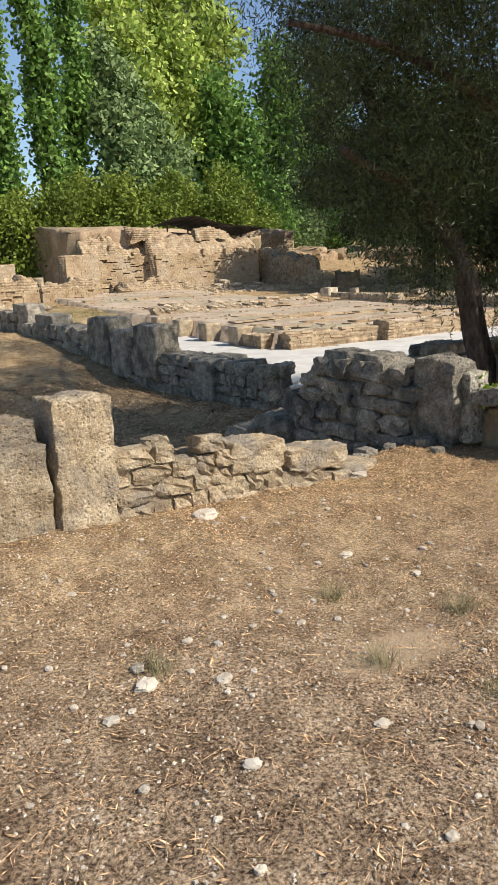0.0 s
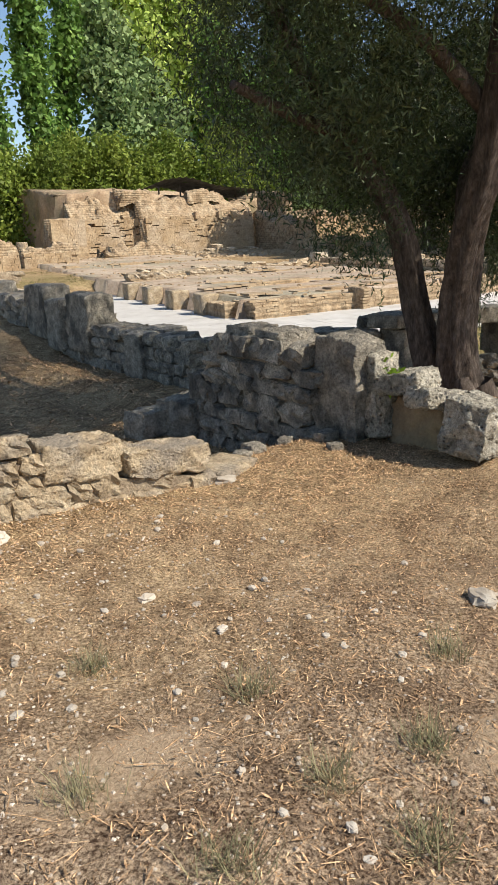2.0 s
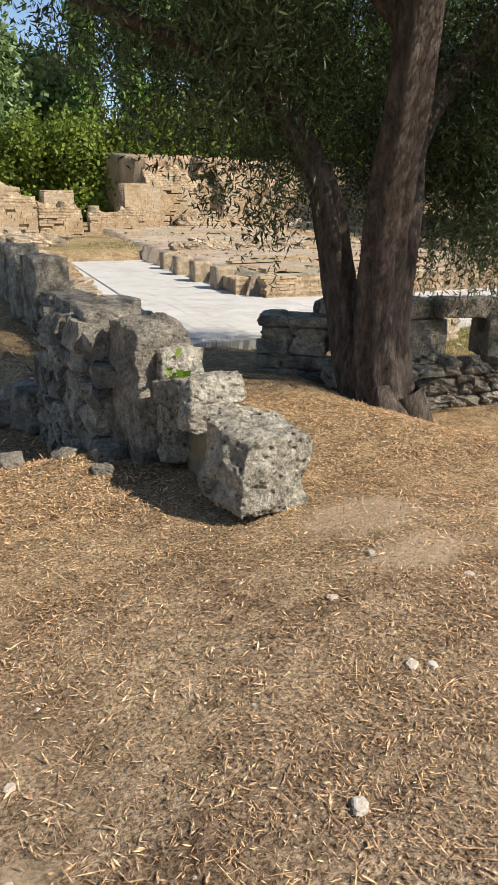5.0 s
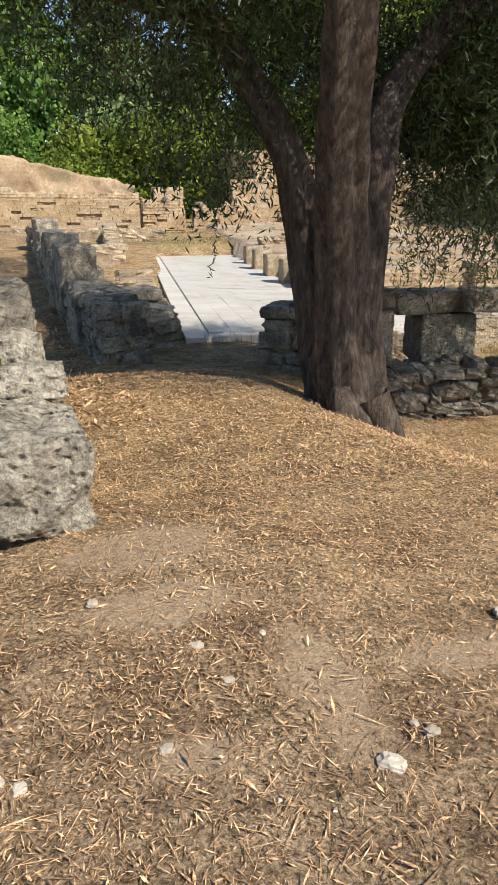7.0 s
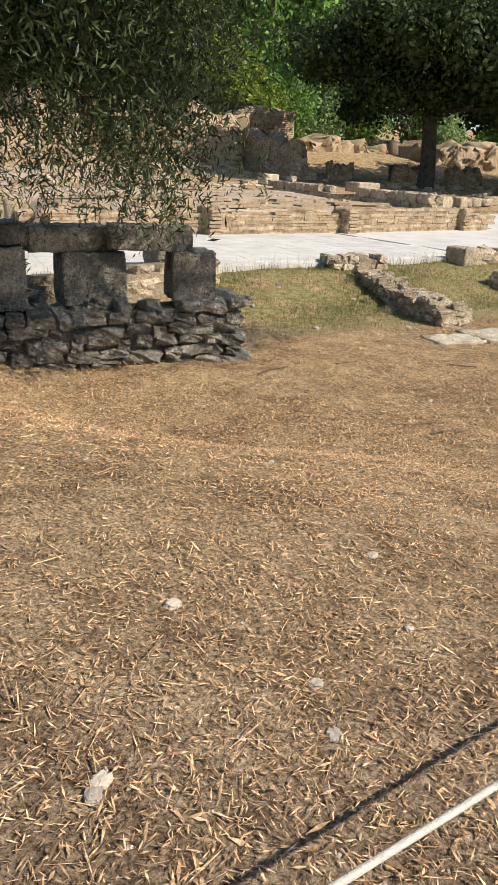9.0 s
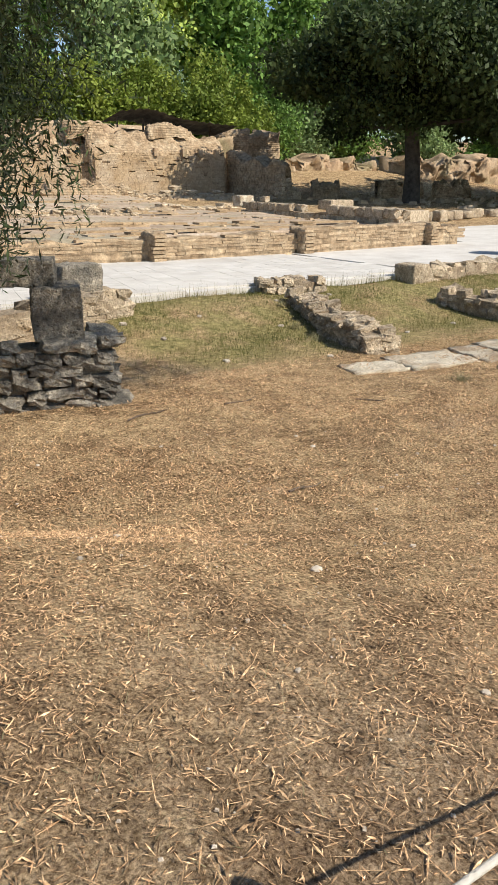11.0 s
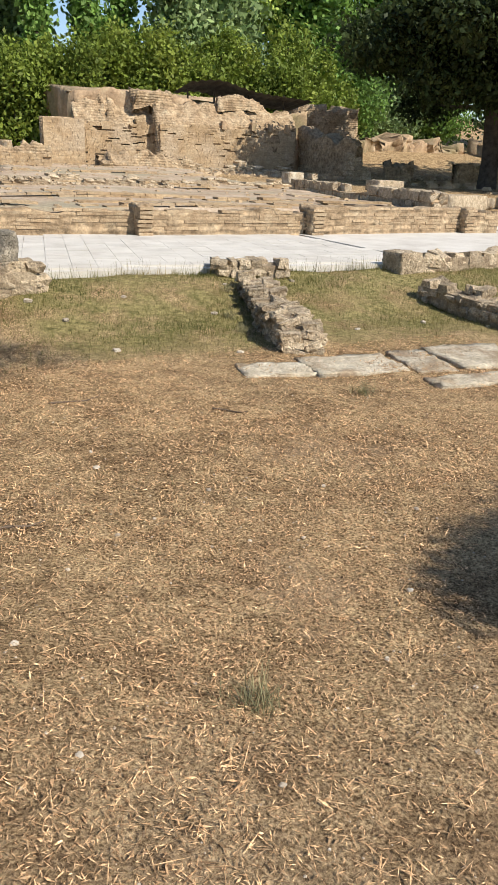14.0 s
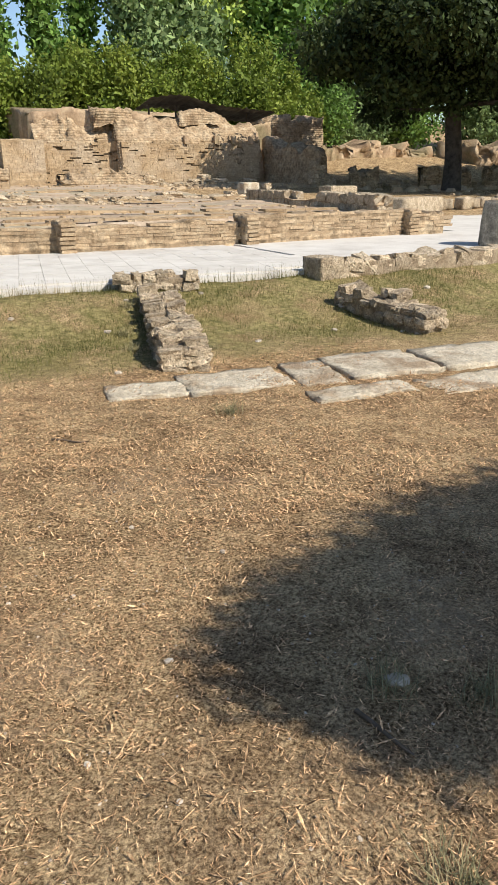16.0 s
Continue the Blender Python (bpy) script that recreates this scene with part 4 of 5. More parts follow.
for k, (x, y, z, sx, sy, sz) in enumerate(((7.28, 12.25, 0.34, 0.6, 0.8, 1.1), (7.25, 14.1, 0.44, 0.62, 1.0, 1.1), (7.22, 13.2, 0.26, 0.6, 0.7, 1.0), (7.2, 10.2, -0.06, 0.4, 0.45, 0.8), (7.3, 17.2, 0.60, 0.6, 1.0, 0.7), (7.3, 18.8, 0.72, 0.55, 0.9, 0.95))):
    tagged(block("standing_slab", (x, y, z), (sx, sy, sz), GREY_STONE, 180 + k, RNG.uniform(-6, 6), n=14, rough=0.14, rounding=0.18), "upright dark limestone slab in the long wall", "standing stone", "slabs of the long wall")
rubble_wall("rubble_wall", (8.0, 9.7), (8.15, 11.6), 0.8, lambda s: -0.42, lambda s: 0.02 + 0.12 * s, ROUND_GREY, MORTAR, 0.14, (0.25, 0.5), "low stepped rubble wall at the court")
tagged(block("capping_slab", (8.05, 11.0, 0.2), (0.62, 0.75, 0.16), GREY_STONE, 191, 4, n=8), "flat dark slab on the stepped wall", "stone slab")
rubble_wall("rubble_wall", (8.25, 11.6), (9.1, 17.0), 0.8, lambda s: -0.45, lambda s: -0.14 + 0.06 * math.sin(8 * s) + 0.10 * s, ROUND_PALE, MORTAR, 0.13, (0.25, 0.5), "sunlit rubble wall beside the court")
rubble_wall("rubble_wall", (3.0, 22.0), (9.6, 22.6), 0.5, lambda s: 0.0, lambda s: 0.4, ROUND_PALE, MORTAR, 0.16, (0.3, 0.6), "low far rubble wall in the sun", rows=1)
rubble_wall("rubble_wall", (3.0, 31.0), (12.5, 30.5), 0.6, lambda s: 0.1, lambda s: 0.75, ROUND_PALE, MORTAR, 0.2, (0.35, 0.7), "low far rubble wall in the sun", rows=1)
rubble_wall("rubble_wall", (9.6, 23.0), (10.9, 33.0), 0.6, lambda s: 0.0, lambda s: 0.35 + 0.4 * s, ROUND_PALE, MORTAR, 0.2, (0.35, 0.7), "low far rubble wall in the sun", rows=1)
for p0, p1, z, seed in (((2.0, 38.0), (13.0, 37.0), 2.2, 51), ((13.4, 38.5), (15.6, 38.5), 1.7, 52), ((16.6, 40.5), (19.6, 40.0), 1.6, 53)):
    w = massif("far_wall", p0, p1, 0.9, 0.2, crest(z, 0.35, seed), CORE, "long low brick wall of the ruin in the sun", 40, 0.14, float(seed), 6)
    many_bricks("brickwork", p0, p1, 0.4, lambda s, z=z: z - 0.3, w, 0.13, (0.4, 0.9), 0.1, 0.15, seed)

# plinth wall with large blocks, beside the olive tree
rubble_wall("rubble_wall", (9.5, 7.05), (12.15, 6.5), 0.70, lambda s: -0.74, lambda s: -0.25 + 0.09 * s, ROUND_GREY, MORTAR, 0.10, (0.1, 0.34), "low plinth of flat grey rubble", tip=16.0)
for name, c, s, mat, seed, t, label in (
    ("squared_block", (10.83, 7.15, 0.03), (0.66, 0.52, 0.54), GREY_STONE, 201, -8, "squared grey limestone block on the plinth"),
    ("squared_block", (11.72, 6.62, 0.09), (0.46, 0.50, 0.50), GREY_STONE, 202, -16, "squared dark limestone block on the plinth"),
    ("squared_block", (9.92, 7.15, 0.06), (0.36, 0.5, 0.62), GREY_STONE, 203, 3, "squared grey limestone block on the plinth"),
    ("capping_block", (11.36, 6.82, 0.45), (0.86, 0.46, 0.24), GREY_STONE, 204, -22, "long capping block laid across two blocks"),
    ("capping_block", (10.62, 7.2, 0.42), (0.95, 0.5, 0.24), GREY_STONE, 205, 2, "rounded capping block on the plinth wall"),
    ("capping_block", (9.85, 7.2, 0.48), (0.62, 0.55, 0.2), GREY_STONE, 206, 8, "rounded capping block on the plinth wall"),
):
    tagged(block(name, c, s, mat, seed, t, n=16, rough=0.08, rounding=0.10), label, "stone block", "blocks of the plinth wall")
rubble_wall("rubble_wall", (9.12, 8.1), (9.7, 7.6), 0.55, lambda s: -0.45, lambda s: 0.30 + 0.12 * s, ROUND_GREY, MORTAR, 0.17, (0.25, 0.45), "dark rubble wall end beside the olive tree")
rubble_wall("rubble_wall", (10.6, 8.3), (13.4, 9.3), 0.4, lambda s: -0.5, lambda s: -0.15, ROUND_PALE, MORTAR, 0.14, (0.25, 0.5), "low sunlit rubble wall behind the plinth", rows=1)
tagged(block("wall_block", (13.02, 9.75, 0.0), (0.6, 0.5, 0.42), GREY_STONE, 208, 5, n=9, rough=0.16, rounding=0.2), "pitted grey block at the court's edge", "stone block")
tagged(block("wall_block", (13.15, 9.7, -0.3), (0.8, 0.6, 0.28), WARM_STONE, 209, 5, n=8, rough=0.2), "crumbling footing block at the court's edge", "stone block")

# ---- meadow walls and marble slabs ----
rubble_wall("rubble_wall", (15.7, 6.5), (16.35, 9.1), 0.48, lambda s: -0.74 + 0.16 * s, lambda s: -0.52 + 0.18 * s + 0.04 * math.sin(9 * s), ROUND_PALE, MORTAR, 0.10, (0.07, 0.18), "low crumbling rubble wall in the grass", tip=24.0)
rubble_wall("rubble_wall", (16.05, 9.75), (17.0, 9.55), 0.45, lambda s: -0.5, lambda s: -0.2, ROUND_PALE, MORTAR, 0.12, (0.12, 0.28), "crumbling rubble corner at the court's edge", tip=20.0)
rubble_wall("rubble_wall", (18.85, 8.5), (19.0, 6.9), 0.42, lambda s: -0.66, lambda s: -0.40 - 0.06 * s, ROUND_PALE, MORTAR, 0.12, (0.10, 0.24), "second low crumbling rubble wall in the grass", tip=24.0)
rubble_wall("rubble_wall", (19.1, 9.62), (23.6, 9.9), 0.4, lambda s: -0.5, lambda s: -0.14 + 0.06 * s, ROUND_PALE, MORTAR, 0.19, (0.2, 0.42), "low wall of pale stones along the court", rows=1, tip=18.0)
tagged(block("squared_block", (19.15, 9.62, -0.30), (0.45, 0.45, 0.40), RUBBLE, 211, 6), "squared pale stone at the wall's end", "stone block")
bm = bmesh.new()
tube(bm, [(0, 0, 0), (0, 0, 0.45), (0, 0, 0.85)], [0.50, 0.50, 0.47], 28, 0.04, 1.0)
drum = part("column_drum", bm, GREY_STONE, smooth=True)
drum.matrix_basis = pose(24.35, 11.3, -0.33, 2, 1, 0)
tagged(drum, "grey pitted column drum beside the court", "column drum")
for k, (x, y, sx, sy, t) in enumerate(((15.12, 5.98, 0.72, 0.44, -8), (15.93, 5.92, 0.98, 0.66, -7), (16.70, 5.82, 0.46, 0.84, -9), (17.45, 5.80, 0.98, 0.86, -6), (18.55, 5.68, 1.1, 0.85, -4), (16.75, 5.06, 0.95, 0.32, -8), (17.9, 4.9, 1.1, 0.5, -3), (19.8, 5.55, 1.3, 0.9, -3), (21.2, 5.45, 1.3, 0.9, -3))):
    ob = block("marble_slab", (x, y, gz(x, y) - 0.034), (sx, sy, 0.12), MARBLE, 220 + k, t + RNG.uniform(-4, 4), n=10, rough=0.42, rounding=0.04)
    tagged(ob, "worn grey marble slab set in the ground", "stone slab", "row of marble slabs")

# ---- the olive tree ----
def limb(name, parent, pts, radii, mat, sides=14, flute=0.12, seed=0.0):
    bm = bmesh.new()
    tube(bm, pts, radii, sides, flute, seed)
    return part(name, bm, mat, parent, smooth=True)


olive = new("olive_tree")
olive.location = (8.8, 5.1, 0)
tagged(olive, "old olive tree with three furrowed trunks and drooping grey-green crown widened for shade", "tree")
O = Vector((-8.8, -5.1, 0))


def opts(pts):
    return [Vector(p) + O for p in pts]


limb("trunk", olive, opts([(8.84, 4.92, -0.85), (8.78, 4.98, -0.35), (8.68, 5.12, 0.2), (8.62, 5.12, 0.8), (8.52, 5.0, 1.3), (8.41, 4.8, 1.8), (8.3, 4.54, 2.4), (8.25, 4.38, 3.2), (8.4, 4.4, 4.4)]), [0.37, 0.28, 0.21, 0.185, 0.17, 0.16, 0.15, 0.14, 0.10], BARK, 44, 0.30, 1.0)
limb("trunk", olive, opts([(8.70, 5.2, -0.7), (8.66, 5.42, 0.0), (8.62, 5.64, 0.65), (8.54, 5.75, 1.25), (8.42, 5.85, 1.85), (7.95, 6.1, 2.7), (7.4, 6.3, 3.4), (6.9, 6.3, 4.2)]), [0.24, 0.19, 0.155, 0.145, 0.14, 0.12, 0.09, 0.06], BARK, 30, 0.24, 2.0)
limb("trunk", olive, opts([(8.90, 5.15, -0.8), (8.82, 5.15, 0.0), (8.78, 5.12, 0.6), (8.82, 5.12, 1.1), (8.88, 5.15, 1.55), (9.15, 5.4, 2.3), (10.1, 5.7, 3.2), (10.9, 5.7, 4.0)]), [0.27, 0.20, 0.155, 0.14, 0.135, 0.125, 0.10, 0.05], BARK, 30, 0.24, 3.0)
for k, (a, b) in enumerate((((8.78, 4.85, 0.0), (9.02, 4.68, -0.58)), ((8.6, 4.98, 0.0), (8.5, 4.75, -0.3)))):
    limb("root", olive, opts([a, tuple((p * 0.6 + q * 0.4) for p, q in zip(a, b)), b]), [0.14, 0.13, 0.07], BARK, 14, 0.15, 5.0 + k)
# the longer branches reach out to the unseen clumps added for shade
for k, pts in enumerate((
    [(8.35, 4.6, 2.9), (7.4, 4.8, 3.6), (6.2, 5.2, 4.1), (5.0, 5.4, 4.2)],
    [(7.9, 6.1, 2.8), (6.9, 5.8, 2.9), (5.8, 5.5, 3.1)],
    [(9.5, 5.65, 2.5), (10.4, 5.6, 3.2), (11.5, 4.7, 3.5), (13.0, 3.5, 3.3), (15.0, 2.9, 3.7)],
    [(8.4, 4.4, 3.4), (9.4, 4.0, 4.1), (10.6, 4.2, 4.6)],
    [(8.4, 4.4, 4.0), (8.2, 5.4, 5.2), (8.0, 6.2, 6.0)],
    [(8.4, 4.4, 4.2), (8.9, 5.0, 6.4), (9.9, 5.8, 8.0), (11.2, 7.4, 8.9)],
    [(8.4, 4.4, 4.2), (7.6, 3.9, 5.6), (6.8, 3.2, 6.6)],
    [(8.3, 4.3, 3.8), (7.4, 3.0, 4.6), (6.0, 1.8, 5.1), (4.4, 1.7, 5.2)],
    [(8.4, 4.4, 4.3), (8.2, 5.6, 6.0), (8.0, 7.2, 7.1), (8.4, 9.2, 7.7)],
    [(8.3, 4.3, 3.6), (9.2, 3.4, 4.0), (10.2, 2.4, 4.2), (10.8, 1.7, 4.4)],
)):
    limb("branch", olive, opts(pts), [0.10, 0.07, 0.045, 0.03, 0.02][: len(pts)], BARK, 8, 0.08, 9.0 + k)
# seen crown first; high and outlying clumps are unseen, added to cast shade
blobs = [
    ((8.7, 5.4, 4.9), (3.4, 2.7, 1.9)), ((6.9, 5.6, 3.7), (1.35, 1.4, 1.2)), ((6.7, 5.9, 5.1), (1.3, 1.5, 1.2)), ((7.3, 6.3, 3.3), (1.5, 1.3, 1.3)),
    ((10.9, 5.6, 2.5), (1.0, 1.1, 1.5)), ((11.2, 5.4, 3.9), (1.3, 1.6, 1.5)), ((9.6, 3.9, 4.2), (1.9, 1.1, 1.0)), ((7.2, 4.2, 4.2), (1.6, 1.0, 0.9)),
    ((7.75, 5.9, 1.75), (0.5, 0.5, 0.5)), ((9.9, 5.5, 1.9), (0.75, 0.8, 0.85)), ((9.6, 6.2, 2.9), (1.5, 1.3, 1.3)), ((8.6, 6.4, 2.6), (0.9, 0.8, 0.9)), ((10.6, 5.3, 1.2), (0.5, 0.6, 0.6)), ((12.4, 4.6, 3.8), (1.2, 1.0, 0.7)), ((13.3, 3.3, 3.3), (1.5, 0.85, 0.5)), ((11.9, 3.3, 3.5), (0.9, 0.7, 0.4)), ((10.3, 6.0, 2.3), (1.0, 0.7, 1.1)), ((11.2, 6.2, 1.9), (0.5, 0.5, 0.8)), ((10.4, 6.2, 2.4), (1.1, 0.6, 1.0)), ((9.6, 6.5, 2.2), (0.9, 0.5, 0.9)), ((7.3, 6.9, 5.8), (1.5, 1.4, 0.9)), ((10.9, 6.0, 1.7), (0.7, 0.5, 0.7)), ((6.2, 3.3, 4.5), (1.7, 1.2, 0.9)), ((5.2, 4.6, 6.0), (1.2, 1.5, 0.7)), ((10.5, 6.4, 2.3), (1.4, 0.7, 1.0)), ((9.0, 6.7, 2.5), (1.5, 0.7, 1.1)), ((9.95, 5.0, 2.75), (0.8, 0.4, 0.75)), ((7.7, 5.3, 3.0), (0.9, 0.45, 0.8)), ((10.9, 4.6, 3.4), (1.2, 0.6, 0.8)), ((9.0, 8.6, 5.4), (1.4, 1.5, 0.9)), ((9.4, 4.4, 3.3), (0.8, 0.5, 0.6)), ((7.6, 6.4, 2.8), (1.1, 0.7, 0.9)), ((6.6, 2.5, 4.7), (1.6, 1.1, 0.7)), ((5.2, 3.4, 5.1), (1.3, 1.1, 0.7)), ((7.4, 3.6, 5.3), (1.5, 1.0, 0.6)), ((6.3, 2.6, 6.6), (1.6, 1.3, 0.6)), ((7.6, 1.7, 6.8), (1.5, 1.2, 0.6)), ((5.2, 4.0, 6.9), (1.4, 1.3, 0.6)), ((9.7, 5.4, 8.3), (1.6, 1.4, 0.6)), ((10.9, 6.4, 8.6), (1.6, 1.4, 0.6)), ((11.4, 8.0, 9.1), (1.5, 1.4, 0.6)), ((6.6, 4.6, 7.0), (1.4, 1.2, 0.6)),
    # unseen, added to shade the trunk, the plinth and the room floor
    ((10.0, 2.4, 4.3), (1.2, 0.9, 0.5)), ((10.8, 1.6, 4.5), (1.0, 0.7, 0.45)), ((15.0, 3.0, 3.8), (1.0, 0.6, 0.4)), ((13.9, 3.0, 3.7), (1.0, 0.55, 0.35)), ((12.6, 3.1, 3.6), (0.9, 0.55, 0.35)), ((4.3, 1.6, 5.3), (0.9, 0.8, 0.4)), ((5.5, 1.2, 5.3), (0.9, 0.8, 0.4)), ((6.9, 1.3, 5.3), (1.0, 0.8, 0.4)), ((4.3, 2.8, 5.6), (0.9, 0.9, 0.4)),
    ((8.0, 7.0, 7.3), (1.6, 1.3, 0.5)), ((7.4, 8.6, 7.6), (1.5, 1.3, 0.5)), ((9.2, 9.6, 7.9), (1.5, 1.3, 0.5)), ((6.5, 6.4, 7.2), (1.3, 1.2, 0.5)),
]
rng = np.random.RandomState(3)
pts = blob_points(rng, blobs, 345000, 0.30, 0.12, 18)
pts = pts[~((np.hypot(pts[:, 0] - 8.6, pts[:, 1] - 4.6) < 0.75) & (pts[:, 2] < 3.0))]
leaf_cloud("crown", pts + np.array(O), 0.085, 0.20, OLIVE_LEAF, olive, 4, 0.6)
# hanging sprigs
sprigs = []
for k in range(90):
    x, y = rng.uniform(7.5, 11.4), rng.uniform(4.6, 6.6)
    if abs(x - 8.6) < 0.6:
        continue
    z0 = rng.uniform(1.2, 1.9) if x > 9.2 else rng.uniform(1.5, 2.1)
    for s in np.arange(0, rng.uniform(0.25, 0.7), 0.018):
        sprigs.append((x + 0.05 * math.sin(5 * s) + rng.normal() * 0.012, y + rng.normal() * 0.012, z0 - s))
for k in range(110):
    x, y = rng.uniform(9.5, 11.3), rng.uniform(5.4, 6.5)
    z0 = rng.uniform(0.9, 1.7)
    for s in np.arange(0, rng.uniform(0.2, 0.6), 0.02):
        sprigs.append((x + 0.06 * math.sin(4 * s + k) + rng.normal() * 0.015, y + rng.normal() * 0.015, z0 - s))
leaf_cloud("hanging_foliage", np.array(sprigs) + np.array(O), 0.075, 0.17, OLIVE_LEAF, olive, 6, 0.8)


# ---- trees of the background ----
def tree(name, x, y, height, crown_low, radius, leaf, bark, label, leaves=9000, size=0.32, trunk=0.35, seed=0, squash=1.0, lean_x=0.0, blob_count=16):
    r = random.Random(seed)
    base = new(name)
    base.location = (x, y, gz(x, y) - 0.1)
    tagged(base, label, "tree", "trees behind the ruin")
    limb("trunk", base, [(0, 0, -0.3), (lean_x * 0.3, 0, height * 0.3), (lean_x * 0.7, 0, height * 0.65), (lean_x, 0, height * 0.93)], [trunk, trunk * 0.75, trunk * 0.45, 0.05], bark, 10, 0.08, seed)
    parts_, span = [], height - crown_low
    for k in range(blob_count):
        f = (k + 0.5) / blob_count
        z = crown_low + span * f
        wide = radius * (0.55 + 0.6 * math.sin(math.pi * min(1, f * 0.85 + 0.15))) * r.uniform(0.75, 1.1)
        a = r.uniform(0, 6.28)
        off = radius * 0.42 * r.uniform(0.3, 1.0)
        c = (lean_x * z / height + math.cos(a) * off, math.sin(a) * off, z)
        parts_.append((c, (wide * 0.62, wide * 0.62, max(0.5, span / blob_count * 1.5 * squash))))
        if k % 2 == 0:
            limb("branch", base, [(lean_x * z / height, 0, z - 0.8), ((lean_x * z / height + c[0]) / 2, c[1] / 2, z - 0.3), c], [trunk * 0.25, trunk * 0.16, 0.03], bark, 6, 0.0, k)
    g = np.random.RandomState(seed + 5)
    leaf_cloud("crown", blob_points(g, parts_, int(leaves * 0.85), 0.3, size * 1.3, 10), size * 1.5, 0.6, leaf, base, seed)
    return base


tree("ivy_tree", 23.2, 60, 24, 1.5, 0.85, IVY_LEAF, DARK_BARK, "slender leaning tree wrapped in green ivy", 8000, 0.32, 0.35, 7, 1.0, -0.8, 24)
tree("ivy_tree", 27.4, 60, 27, 1.5, 1.45, IVY_LEAF, DARK_BARK, "tall bare-topped tree wrapped in green ivy", 12000, 0.34, 0.4, 1, 1.0, -2.2, 26)
tree("ivy_tree", 29.4, 62, 29, 2.0, 1.6, IVY_LEAF, DARK_BARK, "tall dark tree wrapped in ivy", 9000, 0.34, 0.4, 2, 1.0, 0.6, 24)
tree("poplar_tree", 33.4, 61, 20, 2.0, 3.3, POPLAR_LEAF, DARK_BARK, "broad grey-green poplar behind the ruin", 17000, 0.36, 0.4, 3, 1.1)
tree("pine_tree", 36.0, 66, 27, 9.0, 5.0, PINE_LEAF, DARK_BARK, "tall pine with light green tufts", 13000, 0.42, 0.4, 4, 0.6, 0.0, 11)
tree("pine_tree", 42.0, 68, 30, 9.0, 5.4, PINE_LEAF, DARK_BARK, "tall pine with light green tufts", 14000, 0.42, 0.45, 5, 0.6, 0.0, 12)
tree("pine_tree", 49.0, 70, 29, 8.0, 5.6, PINE_LEAF, DARK_BARK, "tall pine behind the ruin", 14000, 0.42, 0.45, 6, 0.6, 0.0, 12)
for k, (x, y, h, rr) in enumerate(((56, 66, 22, 5.5), (64, 68, 22, 6), (73, 64, 20, 6), (83, 62, 20, 6.5), (94, 58, 20, 7), (15.5, 64, 17, 4.0), (10, 66, 20, 5.5), (3, 66, 21, 5.5), (-5, 64, 20, 5.5), (47, 63, 17, 4.5), (38, 62, 15, 4.2), (21.5, 66, 12.5, 3.6))):
    tree("broadleaf_tree", x, y, h, 1.0, rr, POPLAR_LEAF if k % 3 else IVY_LEAF, DARK_BARK, "leafy green tree behind the ruin", 13000, 0.42, 0.4, 20 + k, 1.2)


def bush(x, y, h, r, seed, leaf=BUSH_LEAF):
    base = new("bush")
    base.location = (x, y, gz(x, y) - 0.1)
    tagged(base, "dense yellow-green bush behind the ruin", "bush", "row of bushes behind the ruin")
    q = random.Random(seed)
    parts_ = []
    for k in range(9):
        a, f = q.uniform(0, 6.28), q.uniform(0.12, 0.85)
        off = r * 0.6 * q.uniform(0.2, 1.0)
        parts_.append(((math.cos(a) * off, math.sin(a) * off, h * f), (r * 0.55, r * 0.55, h * 0.2)))
        limb("branch", base, [(0, 0, 0), (math.cos(a) * off * 0.5, math.sin(a) * off * 0.5, h * f * 0.6), (math.cos(a) * off, math.sin(a) * off, h * f)], [0.1, 0.06, 0.02], DARK_BARK, 6)
    leaf_cloud("foliage", blob_points(np.random.RandomState(seed), parts_, 11000, 0.4, 0.3, 12), 0.34, 0.6, leaf, base, seed)


for k, (x, y, h, r) in enumerate(((12, 58, 6.5, 3.2), (16.5, 58, 7.2, 3.4), (20.5, 57, 8.5, 3.3), (24.5, 56, 8.2, 3.2), (28.5, 57, 9.0, 3.3), (32.5, 56.5, 9.6, 3.4), (36.5, 57, 10.0, 3.4), (40.5, 56.5, 10.2, 3.4), (44.5, 58, 9.6, 3.4), (49, 60, 9.0, 3.6), (54, 61, 8.5, 3.6), (60, 61, 8.5, 3.8), (67, 58, 8.0, 3.8), (75, 56, 8.0, 4.0), (84, 53, 8.0, 4.2), (7.5, 59, 7.0, 3.2), (2, 58, 7.5, 3.4))):
    bush(x, y, h, r, 70 + k, BUSH_LEAF if k < 9 else (IVY_LEAF if k % 2 else POPLAR_LEAF))

# three trees added with trunks out of view, to shade the eastern ground
tree("broadleaf_tree", 50, 23, 15, 5.5, 8.0, DARK_LEAF, DARK_BARK, "large dark tree added to shade the ground east of the court", 16000, 0.4, 0.5, 44, 1.2)
tree("broadleaf_tree", 62, 36, 15, 5.0, 8.0, DARK_LEAF, DARK_BARK, "large dark tree added to shade the ground east of the court", 16000, 0.4, 0.5, 45, 1.2)
tree("broadleaf_tree", 52.5, 31.5, 14, 5.0, 9.5, DARK_LEAF, DARK_BARK, "large dark tree added to shade the ground east of the court", 18000, 0.42, 0.5, 46, 1.2)
plane = new("plane_tree")
plane.location = (42.0, 33.6, gz(42, 33.6) - 0.1)
tagged(plane, "large dark plane tree with a bare straight trunk", "tree")
limb("trunk", plane, [(0, 0, -0.4), (0, 0, 1.6), (-0.25, 0, 4.6), (-0.2, 0, 9.0), (0, 0, 13)], [0.62, 0.47, 0.40, 0.26, 0.06], DARK_BARK, 16, 0.08)
pb = []
q = random.Random(5)
